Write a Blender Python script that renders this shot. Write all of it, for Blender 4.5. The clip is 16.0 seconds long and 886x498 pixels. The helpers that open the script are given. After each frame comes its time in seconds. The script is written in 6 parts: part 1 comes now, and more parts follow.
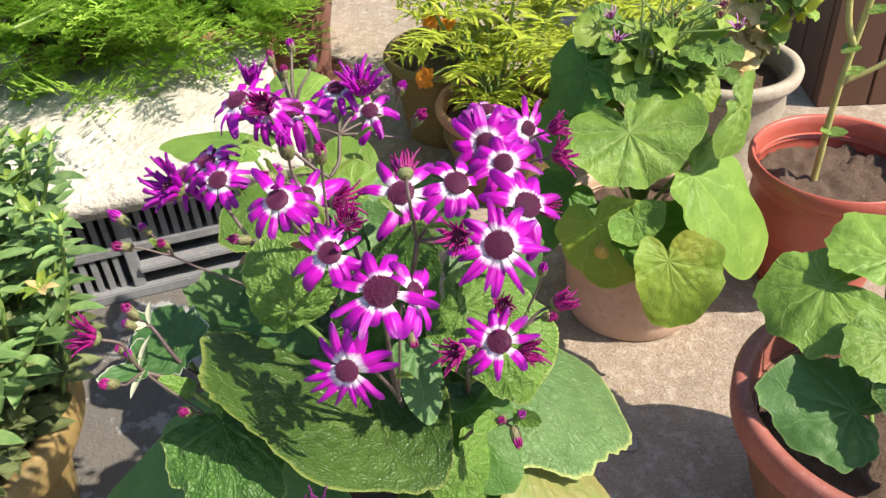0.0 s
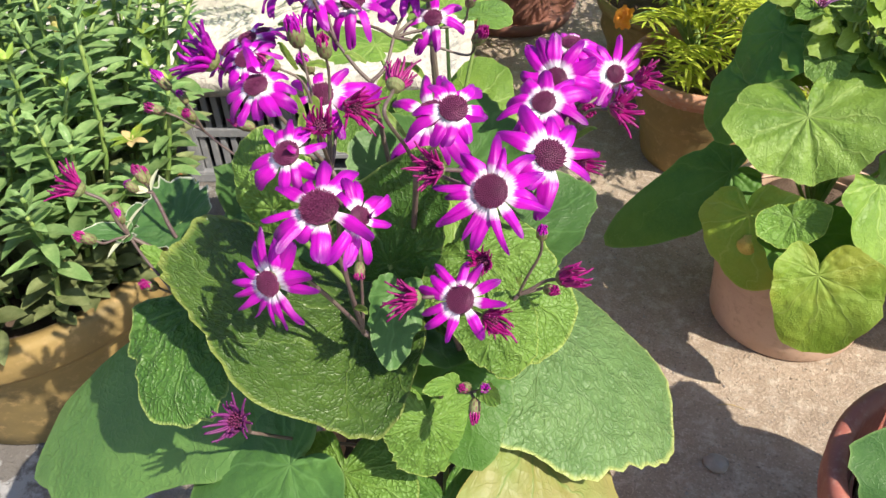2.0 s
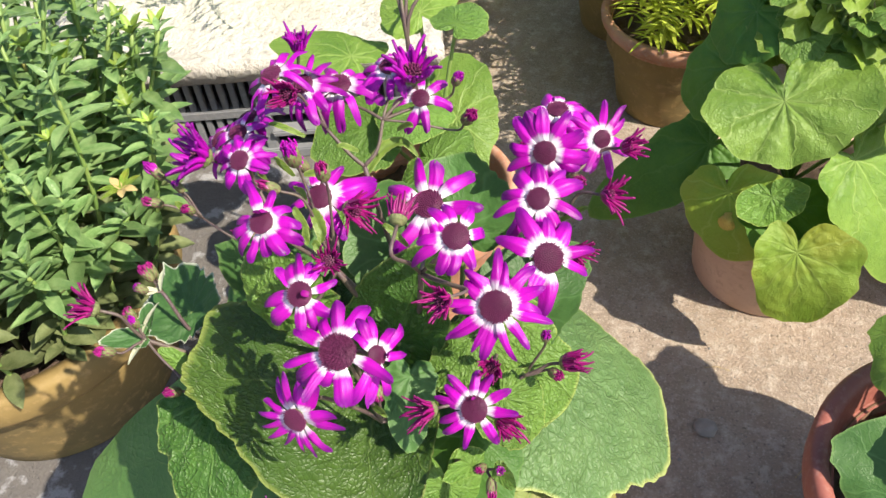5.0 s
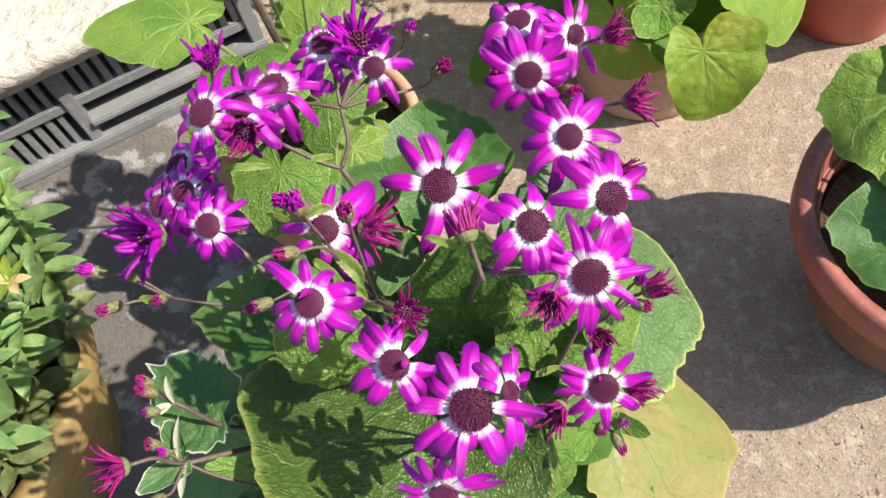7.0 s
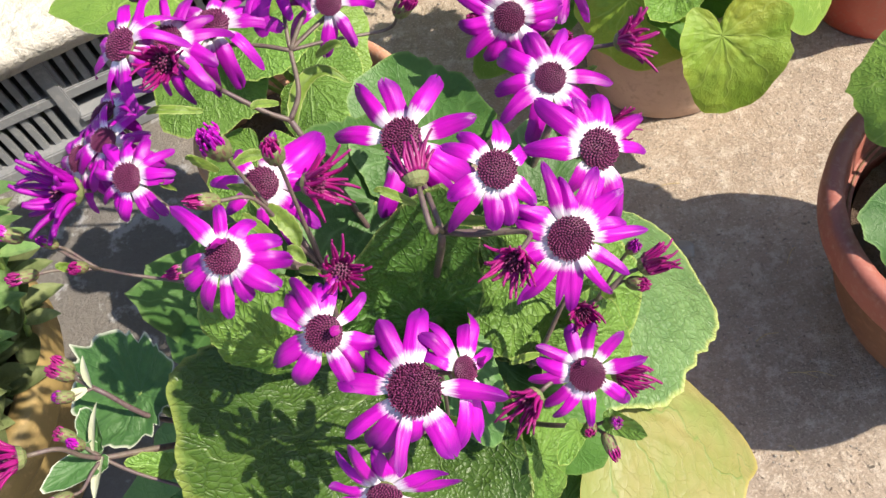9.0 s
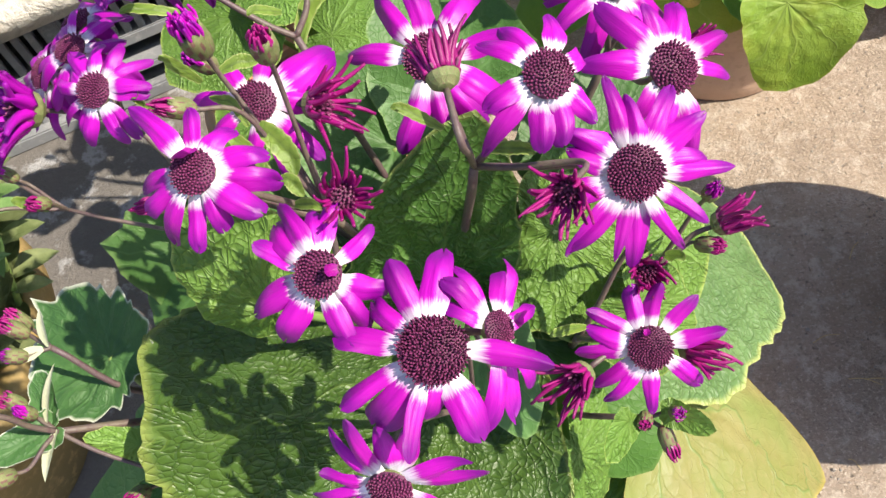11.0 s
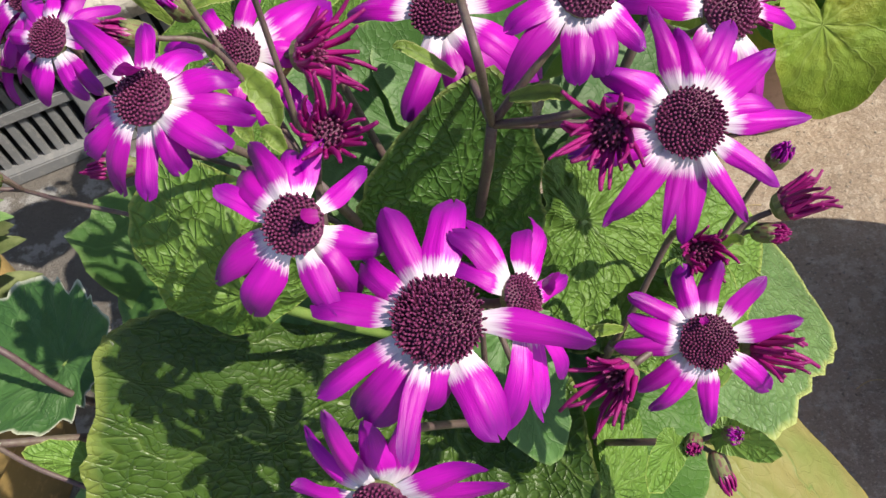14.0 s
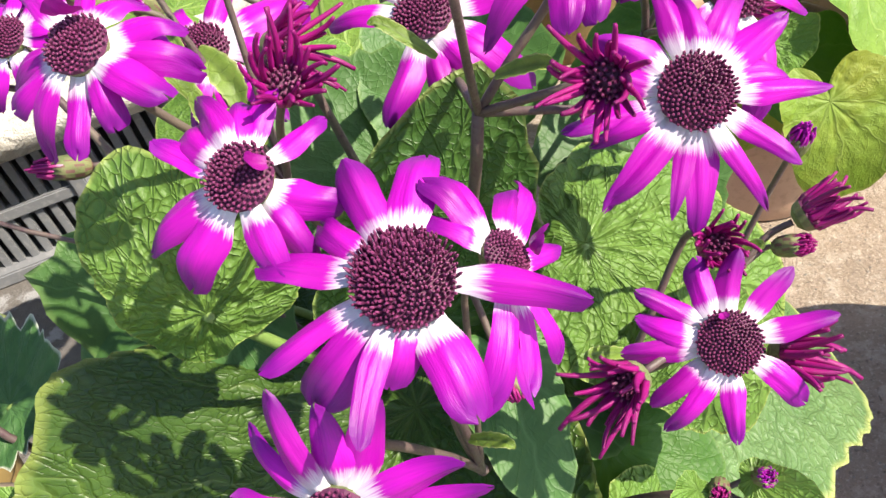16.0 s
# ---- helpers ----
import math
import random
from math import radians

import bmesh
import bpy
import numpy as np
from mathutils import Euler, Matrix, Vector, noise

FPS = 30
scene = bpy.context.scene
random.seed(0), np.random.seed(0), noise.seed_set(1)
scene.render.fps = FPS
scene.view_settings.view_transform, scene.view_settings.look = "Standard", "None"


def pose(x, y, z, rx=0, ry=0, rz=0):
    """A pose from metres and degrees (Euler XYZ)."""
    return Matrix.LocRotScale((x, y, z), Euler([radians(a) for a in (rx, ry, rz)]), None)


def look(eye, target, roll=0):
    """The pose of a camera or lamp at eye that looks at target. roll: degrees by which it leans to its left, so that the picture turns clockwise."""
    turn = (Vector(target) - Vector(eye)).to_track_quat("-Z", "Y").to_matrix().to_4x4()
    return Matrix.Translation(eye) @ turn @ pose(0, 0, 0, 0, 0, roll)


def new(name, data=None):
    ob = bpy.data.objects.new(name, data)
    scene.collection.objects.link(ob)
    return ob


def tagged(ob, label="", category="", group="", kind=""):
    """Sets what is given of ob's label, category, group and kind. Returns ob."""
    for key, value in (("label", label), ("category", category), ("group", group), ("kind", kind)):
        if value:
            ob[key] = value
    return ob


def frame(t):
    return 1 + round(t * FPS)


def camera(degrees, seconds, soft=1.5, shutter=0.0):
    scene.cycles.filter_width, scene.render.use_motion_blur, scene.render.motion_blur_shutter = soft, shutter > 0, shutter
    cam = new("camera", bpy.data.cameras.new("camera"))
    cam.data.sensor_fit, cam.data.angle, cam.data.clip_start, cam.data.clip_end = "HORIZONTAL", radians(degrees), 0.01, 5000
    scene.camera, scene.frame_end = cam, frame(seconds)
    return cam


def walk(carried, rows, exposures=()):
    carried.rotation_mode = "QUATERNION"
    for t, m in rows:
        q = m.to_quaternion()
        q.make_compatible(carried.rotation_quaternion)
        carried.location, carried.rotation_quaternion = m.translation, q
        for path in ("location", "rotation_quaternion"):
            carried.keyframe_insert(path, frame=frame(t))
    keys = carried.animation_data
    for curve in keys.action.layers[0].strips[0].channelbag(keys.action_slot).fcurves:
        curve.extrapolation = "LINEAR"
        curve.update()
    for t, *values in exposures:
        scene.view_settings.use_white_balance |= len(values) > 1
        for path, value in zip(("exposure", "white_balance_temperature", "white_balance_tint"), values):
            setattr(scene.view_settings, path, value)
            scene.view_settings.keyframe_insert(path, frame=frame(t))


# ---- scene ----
cam = camera(55.3, 16.0)
PATH = [
    (0, (0.024, -0.002, 0.836), (-0.058, 1.581, -0.383), -3.8),
    (0.5, (0.077, 0.012, 0.819), (-0.19, 1.594, -0.375), -2.9),
    (1, (0.101, 0.02, 0.804), (-0.304, 1.574, -0.388), -1.6),
    (1.5, (0.133, 0.04, 0.786), (-0.381, 1.535, -0.44), -2.0),
    (2, (0.153, 0.073, 0.788), (-0.454, 1.463, -0.516), -2.9),
    (2.5, (0.166, 0.093, 0.81), (-0.497, 1.427, -0.525), -3.3),
    (3, (0.171, 0.119, 0.846), (-0.499, 1.407, -0.529), -2.8),
    (3.5, (0.147, 0.109, 0.837), (-0.532, 1.381, -0.548), -2.0),
    (4, (0.142, 0.099, 0.848), (-0.532, 1.369, -0.543), -1.8),
    (4.5, (0.149, 0.105, 0.863), (-0.496, 1.384, -0.533), -3.3),
    (5, (0.119, 0.136, 0.891), (-0.382, 1.366, -0.605), -6.3),
    (5.2, (0.098, 0.147, 0.901), (-0.318, 1.33, -0.658), -6.7),
    (7.3, (-0.014, 0.23, 0.886), (-0.096, 1.207, -0.857), -15.8),
    (7.5, (-0.014, 0.229, 0.878), (-0.097, 1.204, -0.866), -15.9),
    (8, (0.004, 0.233, 0.848), (-0.086, 1.215, -0.892), -16.4),
    (8.2, (0.01, 0.228, 0.842), (-0.092, 1.224, -0.89), -16.7),
    (10.3, (0.0095, 0.2457, 0.7624), (-0.173, 1.3238, -0.9122), -17.13),
    (10.5, (0.0108, 0.2484, 0.7546), (-0.1791, 1.3242, -0.9207), -17.54),
    (11, (0.0002, 0.2466, 0.7461), (-0.199, 1.31, -0.9361), -17.26),
    (11.5, (-0.0021, 0.248, 0.7382), (-0.2095, 1.2956, -0.9529), -17.22),
    (12, (0.0025, 0.2489, 0.7264), (-0.211, 1.2831, -0.9721), -17.61),
    (12.5, (0.0001, 0.2504, 0.7231), (-0.2158, 1.2883, -0.9729), -17.57),
    (13, (-0.0026, 0.2563, 0.7119), (-0.2137, 1.3233, -0.9666), -16.89),
    (13.5, (-0.0039, 0.257, 0.7025), (-0.2188, 1.3538, -0.9561), -16.92),
    (14, (-0.0075, 0.2521, 0.6905), (-0.2166, 1.4375, -0.9068), -16),
    (14.5, (-0.0133, 0.2545, 0.6801), (-0.2171, 1.503, -0.869), -15.25),
    (15, (-0.0136, 0.2515, 0.6709), (-0.2141, 1.5612, -0.8272), -14.99),
    (15.5, (-0.0138, 0.2497, 0.6561), (-0.1959, 1.6269, -0.7827), -14.36),
    (16, (-0.007, 0.2443, 0.6475), (-0.2037, 1.6507, -0.7608), -14.77),
]
walk(cam, [(t, look(eye, target, roll)) for t, eye, target, roll in PATH], [(0.0, 0.82), (5.0, 0.80), (7.5, 0.76), (8.0, 0.80), (10.5, 0.92), (11.2, 0.88), (12.0, 0.74), (12.5, 0.55), (13.0, 0.27), (13.5, 0.30), (14.0, 0.46), (14.5, 0.70), (15.5, 0.72), (16.0, 1.04)])

# ---- sky, sun, exposure ----
SUN_WAY = Vector((0.83, -0.22, 1.0)).normalized()
world = bpy.data.worlds.new("sky")
scene.world = world
world.use_nodes = True
wt = world.node_tree
sky = wt.nodes.new("ShaderNodeTexSky")
sky.sky_type, sky.sun_disc = "NISHITA", False
sky.sun_elevation = math.asin(SUN_WAY.z)
sky.sun_rotation = math.atan2(SUN_WAY.x, SUN_WAY.y)
wt.links.new(sky.outputs[0], wt.nodes["Background"].inputs[0])
wt.nodes["Background"].inputs[1].default_value = 0.12
sun_data = bpy.data.lights.new("sun", "SUN")
sun_data.energy, sun_data.angle, sun_data.color = 5.0, radians(0.6), (1.0, 0.905, 0.75)
sun = new("sun", sun_data)
sun.matrix_world = look(SUN_WAY * 5, (0, 0, 0))

# ---- materials ----


def shader(name):
    m = bpy.data.materials.new(name)
    m.use_nodes = True
    return m, m.node_tree, m.node_tree.nodes["Principled BSDF"]


def node(t, kind, **sockets):
    n = t.nodes.new(kind)
    for k, v in sockets.items():
        n.inputs[k.replace("_", " ")].default_value = v
    return n


def ramp(t, value, stops):
    r = t.nodes.new("ShaderNodeValToRGB")
    el = r.color_ramp.elements
    while len(el) < len(stops):
        el.new(0.5)
    for e, (p, c) in zip(el, stops):
        e.position, e.color = p, (*c, 1) if len(c) == 3 else c
    t.links.new(value, r.inputs[0])
    return r.outputs[0]


def mix(t, a, b, fac, mode="MIX"):
    m = t.nodes.new("ShaderNodeMix")
    m.data_type, m.blend_type = "RGBA", mode
    for sock, v in ((m.inputs[0], fac), (m.inputs[6], a), (m.inputs[7], b)):
        if isinstance(v, (int, float)):
            sock.default_value = v
        elif isinstance(v, tuple):
            sock.default_value = (*v, 1)
        else:
            t.links.new(v, sock)
    return m.outputs[2]


def coords(t, which="Object"):
    return t.nodes.new("ShaderNodeTexCoord").outputs[which]


def noise_tex(t, vec, scale, detail=4.0, rough=0.55):
    n = node(t, "ShaderNodeTexNoise", Scale=scale, Detail=detail, Roughness=rough)
    t.links.new(vec, n.inputs["Vector"])
    return n.outputs["Fac"]


def bump(t, bsdf, height, strength, distance):
    b = node(t, "ShaderNodeBump", Strength=strength, Distance=distance)
    t.links.new(height, b.inputs["Height"])
    t.links.new(b.outputs[0], bsdf.inputs["Normal"])
    return b


def sheer(t, bsdf, colour, amount):
    """Lets part of the light through a thin sheet."""
    tr = t.nodes.new("ShaderNodeBsdfTranslucent")
    t.links.new(colour, tr.inputs[0])
    m = t.nodes.new("ShaderNodeMixShader")
    m.inputs[0].default_value = amount
    t.links.new(bsdf.outputs[0], m.inputs[1])
    t.links.new(tr.outputs[0], m.inputs[2])
    t.links.new(m.outputs[0], t.nodes["Material Output"].inputs[0])


def math_node(t, op, a, b=None):
    n = t.nodes.new("ShaderNodeMath")
    n.operation = op
    for sock, v in zip(n.inputs, (a, b)):
        if isinstance(v, (int, float)):
            sock.default_value = v
        elif v is not None:
            t.links.new(v, sock)
    return n.outputs[0]


def leaf_material(name, dark, light, vein, rim, rough=0.42, through_light=0.22, blotch=None, fan_cells=(7.0, 13.0), relief=0.0026, net_dark=0.22, round_leaf=True, rim_show=0.7, vein_show=0.4, quilt_cells=32.0, rim_from=0.968):
    """Blade with pale main veins fanning from the stalk, a net of sunken small veins and a pale rim."""
    m, t, b = shader(name)
    uv = coords(t, "UV")
    rnd = t.nodes.new("ShaderNodeObjectInfo").outputs["Random"]
    off = t.nodes.new("ShaderNodeVectorMath")
    t.links.new(uv, off.inputs[0])
    t.links.new(math_node(t, "MULTIPLY", rnd, 40.0), off.inputs[1])
    uvr = off.outputs[0]
    big, fine = noise_tex(t, uvr, 2.2, 3), noise_tex(t, uvr, 40, 5, 0.65)
    col = mix(t, dark, light, ramp(t, big, [(0.3, (0, 0, 0)), (0.7, (1, 1, 1))]))
    col = mix(t, col, light, ramp(t, fine, [(0.45, (0, 0, 0)), (0.75, (0.6, 0.6, 0.6))]))
    if blotch:
        col = mix(t, col, blotch, ramp(t, noise_tex(t, uvr, 1.3, 2), [(0.48, (0, 0, 0)), (0.66, (1, 1, 1))]))
    cells = node(t, "ShaderNodeTexVoronoi", Scale=3.0)
    cells.feature = "DISTANCE_TO_EDGE"
    fields = [(cells, 0.20)]
    warp = t.nodes.new("ShaderNodeVectorMath")
    warp.operation = "MULTIPLY_ADD"
    t.links.new(node_colour_noise(t, uvr, 9.0, 3.0), warp.inputs[0])
    warp.inputs[1].default_value = (0.075, 0.075, 0.0)
    t.links.new(uvr, warp.inputs[2])
    t.links.new(warp.outputs[0], cells.inputs["Vector"])
    if round_leaf:
        cells.inputs["Scale"].default_value = quilt_cells
        sep = t.nodes.new("ShaderNodeSeparateXYZ")
        t.links.new(uv, sep.inputs[0])
        x, y = sep.outputs[0], sep.outputs[1]
        r = math_node(t, "SQRT", math_node(t, "ADD", math_node(t, "MULTIPLY", x, x), math_node(t, "MULTIPLY", y, y)))
        ang = math_node(t, "ADD", math_node(t, "ARCTAN2", x, y), math_node(t, "MULTIPLY", math_node(t, "SUBTRACT", big, 0.5), 0.9))
        fan = t.nodes.new("ShaderNodeCombineXYZ")
        t.links.new(math_node(t, "MULTIPLY", ang, fan_cells[0]), fan.inputs[0])
        t.links.new(math_node(t, "MULTIPLY", r, fan_cells[1]), fan.inputs[1])
        t.links.new(math_node(t, "MULTIPLY", rnd, 30.0), fan.inputs[2])
        ribs = node(t, "ShaderNodeTexVoronoi", Scale=0.62)
        ribs.feature = "DISTANCE_TO_EDGE"
        t.links.new(mix(t, fan.outputs[0], node_colour_noise(t, uvr, 5.0), 0.16), ribs.inputs["Vector"])
        fields.append((ribs, 0.30))
    height, net = None, None
    for vor, wide in fields:
        line = ramp(t, vor.outputs["Distance"], [(0.0, (1, 1, 1)), (wide * 0.30, (0, 0, 0))])
        soft = node(t, "ShaderNodeTexVoronoi", Scale=vor.inputs["Scale"].default_value)
        soft.feature = "SMOOTH_F1"
        soft.inputs["Smoothness"].default_value = 0.55
        t.links.new(vor.inputs["Vector"].links[0].from_socket, soft.inputs["Vector"])
        puff = ramp(t, soft.outputs["Distance"], [(0.0, (1, 1, 1)), (0.30, (0.75, 0.75, 0.75)), (0.75, (0, 0, 0))])
        dome = ramp(t, vor.outputs["Distance"], [(0.0, (0, 0, 0)), (wide * 0.4, (0.6, 0.6, 0.6)), (wide * 1.3, (1, 1, 1))])
        puff = mix(t, puff, dome, 0.6)
        height = puff if height is None else mix(t, height, puff, 0.5)
        net = line if net is None else mix(t, net, line, 0.65)
    height = mix(t, height, (0.62, 0.62, 0.62), ramp(t, noise_tex(t, uvr, 5.0, 3), [(0.35, (0.75, 0.75, 0.75)), (0.65, (0, 0, 0))]))
    height = mix(t, height, fine, 0.20)
    height = mix(t, height, (0, 0, 0), mix(t, (0, 0, 0), net, 0.15))
    deep = mix(t, dark, (0.0, 0.0, 0.0), 0.25)
    col = mix(t, col, deep, mix(t, (0, 0, 0), net, net_dark * 0.7))
    if round_leaf:
        turn = math_node(t, "SUBTRACT", math_node(t, "FRACT", math_node(t, "ADD", math_node(t, "DIVIDE", ang, 0.64), 0.5)), 0.5)
        away = math_node(t, "MULTIPLY", math_node(t, "ABSOLUTE", turn), math_node(t, "MULTIPLY", r, 0.64))
        main = ramp(t, away, [(0.0, (1, 1, 1)), (0.005, (0.6, 0.6, 0.6)), (0.014, (0, 0, 0))])
        # side veins: chevrons along each main vein
        step = math_node(t, "FRACT", math_node(t, "SUBTRACT", math_node(t, "MULTIPLY", r, 5.0), math_node(t, "MULTIPLY", math_node(t, "ABSOLUTE", turn), 3.2)))
        side = ramp(t, math_node(t, "ABSOLUTE", math_node(t, "SUBTRACT", step, 0.5)), [(0.0, (0.6, 0.6, 0.6)), (0.06, (0, 0, 0))])
        col = mix(t, col, deep, mix(t, (0, 0, 0), side, net_dark * 0.6))
        col = mix(t, col, vein, mix(t, (0, 0, 0), main, vein_show))
        height = mix(t, height, (0, 0, 0), mix(t, (0, 0, 0), side, 0.6))
        height = mix(t, height, (0.1, 0.1, 0.1), mix(t, (0, 0, 0), main, 0.7))
    else:
        va = t.nodes.new("ShaderNodeAttribute")
        va.attribute_name = "vein"
        col = mix(t, col, vein, mix(t, (0, 0, 0), va.outputs["Color"], 0.5))
    ea = t.nodes.new("ShaderNodeAttribute")
    ea.attribute_name = "edge"
    col = mix(t, col, rim, ramp(t, ea.outputs["Fac"], [(rim_from, (0, 0, 0)), (0.996, (rim_show,) * 3)]))
    hsv = node(t, "ShaderNodeHueSaturation")
    mr = node(t, "ShaderNodeMapRange", To_Min=0.82 if round_leaf else 0.62, To_Max=1.18 if round_leaf else 1.30)
    each = t.nodes.new("ShaderNodeNewGeometry").outputs["Random Per Island"]
    t.links.new(rnd if round_leaf else each, mr.inputs[0])
    t.links.new(mr.outputs[0], hsv.inputs["Value"])
    t.links.new(col, hsv.inputs["Color"])
    col = hsv.outputs[0]
    t.links.new(col, b.inputs["Base Color"])
    b.inputs["Roughness"].default_value = rough
    b.inputs["Specular IOR Level"].default_value = 0.38
    bump(t, b, height, 0.8, relief * 0.9)
    sheer(t, b, col, through_light)
    return m


def node_colour_noise(t, vec, scale, detail=2.0):
    n = node(t, "ShaderNodeTexNoise", Scale=scale, Detail=detail)
    t.links.new(vec, n.inputs["Vector"])
    return n.outputs["Color"]


LEAF = leaf_material("leaf_green", (0.040, 0.108, 0.018), (0.085, 0.19, 0.032), (0.15, 0.27, 0.07), (0.34, 0.42, 0.12), rough=0.40, fan_cells=(8.0, 12.0), relief=0.0040, net_dark=0.46)
LEAF_OLIVE = leaf_material("leaf_olive", (0.027, 0.060, 0.010), (0.058, 0.106, 0.019), (0.14, 0.21, 0.05), (0.27, 0.31, 0.08), rough=0.36, through_light=0.12, fan_cells=(10.0, 12.0), relief=0.0030, net_dark=0.60, rim_show=0.5)
LEAF_LIGHT = leaf_material("leaf_light", (0.088, 0.185, 0.027), (0.165, 0.295, 0.052), (0.25, 0.38, 0.09), (0.38, 0.46, 0.12), rough=0.44, vein_show=0.2, fan_cells=(9.0, 15.0), relief=0.0044, net_dark=0.38)
LEAF_DARK = leaf_material("leaf_dark", (0.042, 0.112, 0.026), (0.075, 0.17, 0.038), (0.13, 0.26, 0.08), (0.30, 0.42, 0.14), rough=0.5, relief=0.0008, rim_show=0.25)
LEAF_TOOTHED = leaf_material("leaf_pale_rimmed", (0.045, 0.125, 0.035), (0.080, 0.19, 0.05), (0.12, 0.24, 0.08), (0.66, 0.68, 0.56), rough=0.5, relief=0.0012, vein_show=0.2, net_dark=0.12, rim_show=0.95, rim_from=0.945)
LEAF_GREY = leaf_material("leaf_grey_green", (0.078, 0.152, 0.048), (0.128, 0.215, 0.074), (0.19, 0.29, 0.115), (0.42, 0.45, 0.15), rough=0.39, fan_cells=(17.0, 8.0), relief=0.0050, net_dark=0.34, quilt_cells=20.0)
LEAF_SMOOTH = leaf_material("leaf_smooth_green", (0.088, 0.198, 0.050), (0.148, 0.285, 0.072), (0.13, 0.25, 0.08), (0.20, 0.32, 0.10), rough=0.46, fan_cells=(9.0, 9.0), relief=0.0016, net_dark=0.16, quilt_cells=18.0, rim_show=0.3)
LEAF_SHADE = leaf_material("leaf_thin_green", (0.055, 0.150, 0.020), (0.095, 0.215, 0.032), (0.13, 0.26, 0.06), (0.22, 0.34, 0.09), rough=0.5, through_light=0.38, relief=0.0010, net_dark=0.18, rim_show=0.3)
LEAF_LOW = leaf_material("leaf_dusty_olive", (0.085, 0.115, 0.040), (0.205, 0.235, 0.105), (0.24, 0.27, 0.13), (0.24, 0.26, 0.12), rough=0.42, through_light=0.18, round_leaf=False, relief=0.0006, net_dark=0.1)
LEAF_YELLOW = leaf_material("leaf_yellowing", (0.20, 0.215, 0.055), (0.29, 0.25, 0.10), (0.13, 0.21, 0.05), (0.42, 0.33, 0.09), rough=0.48, net_dark=0.35, relief=0.0016, blotch=(0.20, 0.25, 0.07), fan_cells=(6.0, 7.0), vein_show=0.75, quilt_cells=11.0)
LEAF_BACK = leaf_material("leaf_background", (0.100, 0.200, 0.026), (0.195, 0.310, 0.050), (0.32, 0.42, 0.12), (0.34, 0.42, 0.10), rough=0.48, net_dark=0.38, relief=0.0020, fan_cells=(7.0, 10.0), rim_show=0.25, vein_show=0.55)
LEAF_CROWN = leaf_material("leaf_young_crown", (0.145, 0.245, 0.028), (0.265, 0.375, 0.055), (0.28, 0.40, 0.10), (0.36, 0.44, 0.12), rough=0.5, through_light=0.34, net_dark=0.25, relief=0.0010, fan_cells=(7.0, 10.0), rim_show=0.75)
LEAF_LIME = leaf_material("leaf_lime", (0.17, 0.29, 0.025), (0.26, 0.38, 0.055), (0.36, 0.46, 0.12), (0.42, 0.45, 0.10), rough=0.55, blotch=(0.28, 0.33, 0.04), net_dark=0.24, relief=0.0016, fan_cells=(6.0, 9.0), rim_show=0.3, through_light=0.3)
LEAF_SMALL = leaf_material("leaf_lance", (0.088, 0.185, 0.052), (0.25, 0.37, 0.145), (0.28, 0.40, 0.16), (0.26, 0.37, 0.15), rough=0.33, through_light=0.28, round_leaf=False, relief=0.0005, net_dark=0.08)
LEAF_TIP = leaf_material("leaf_young_tip", (0.22, 0.36, 0.05), (0.34, 0.46, 0.09), (0.36, 0.46, 0.12), (0.35, 0.45, 0.11), rough=0.42, through_light=0.35, round_leaf=False, relief=0.0004, net_dark=0.05)
LEAF_RUST = leaf_material("leaf_rusty", (0.30, 0.14, 0.06), (0.36, 0.22, 0.09), (0.3, 0.2, 0.1), (0.3, 0.2, 0.1), round_leaf=False, relief=0.001, net_dark=0.15)
LEAF_MARI = leaf_material("leaf_marigold", (0.34, 0.45, 0.03), (0.58, 0.64, 0.09), (0.4, 0.44, 0.06), (0.36, 0.36, 0.05), rough=0.55, through_light=0.45, round_leaf=False, relief=0.0005, net_dark=0.1)
LEAF_FERN = leaf_material("leaf_feathery", (0.22, 0.43, 0.04), (0.48, 0.68, 0.12), (0.2, 0.34, 0.06), (0.2, 0.34, 0.06), rough=0.55, through_light=0.5, round_leaf=False, relief=0.0005, net_dark=0.05)


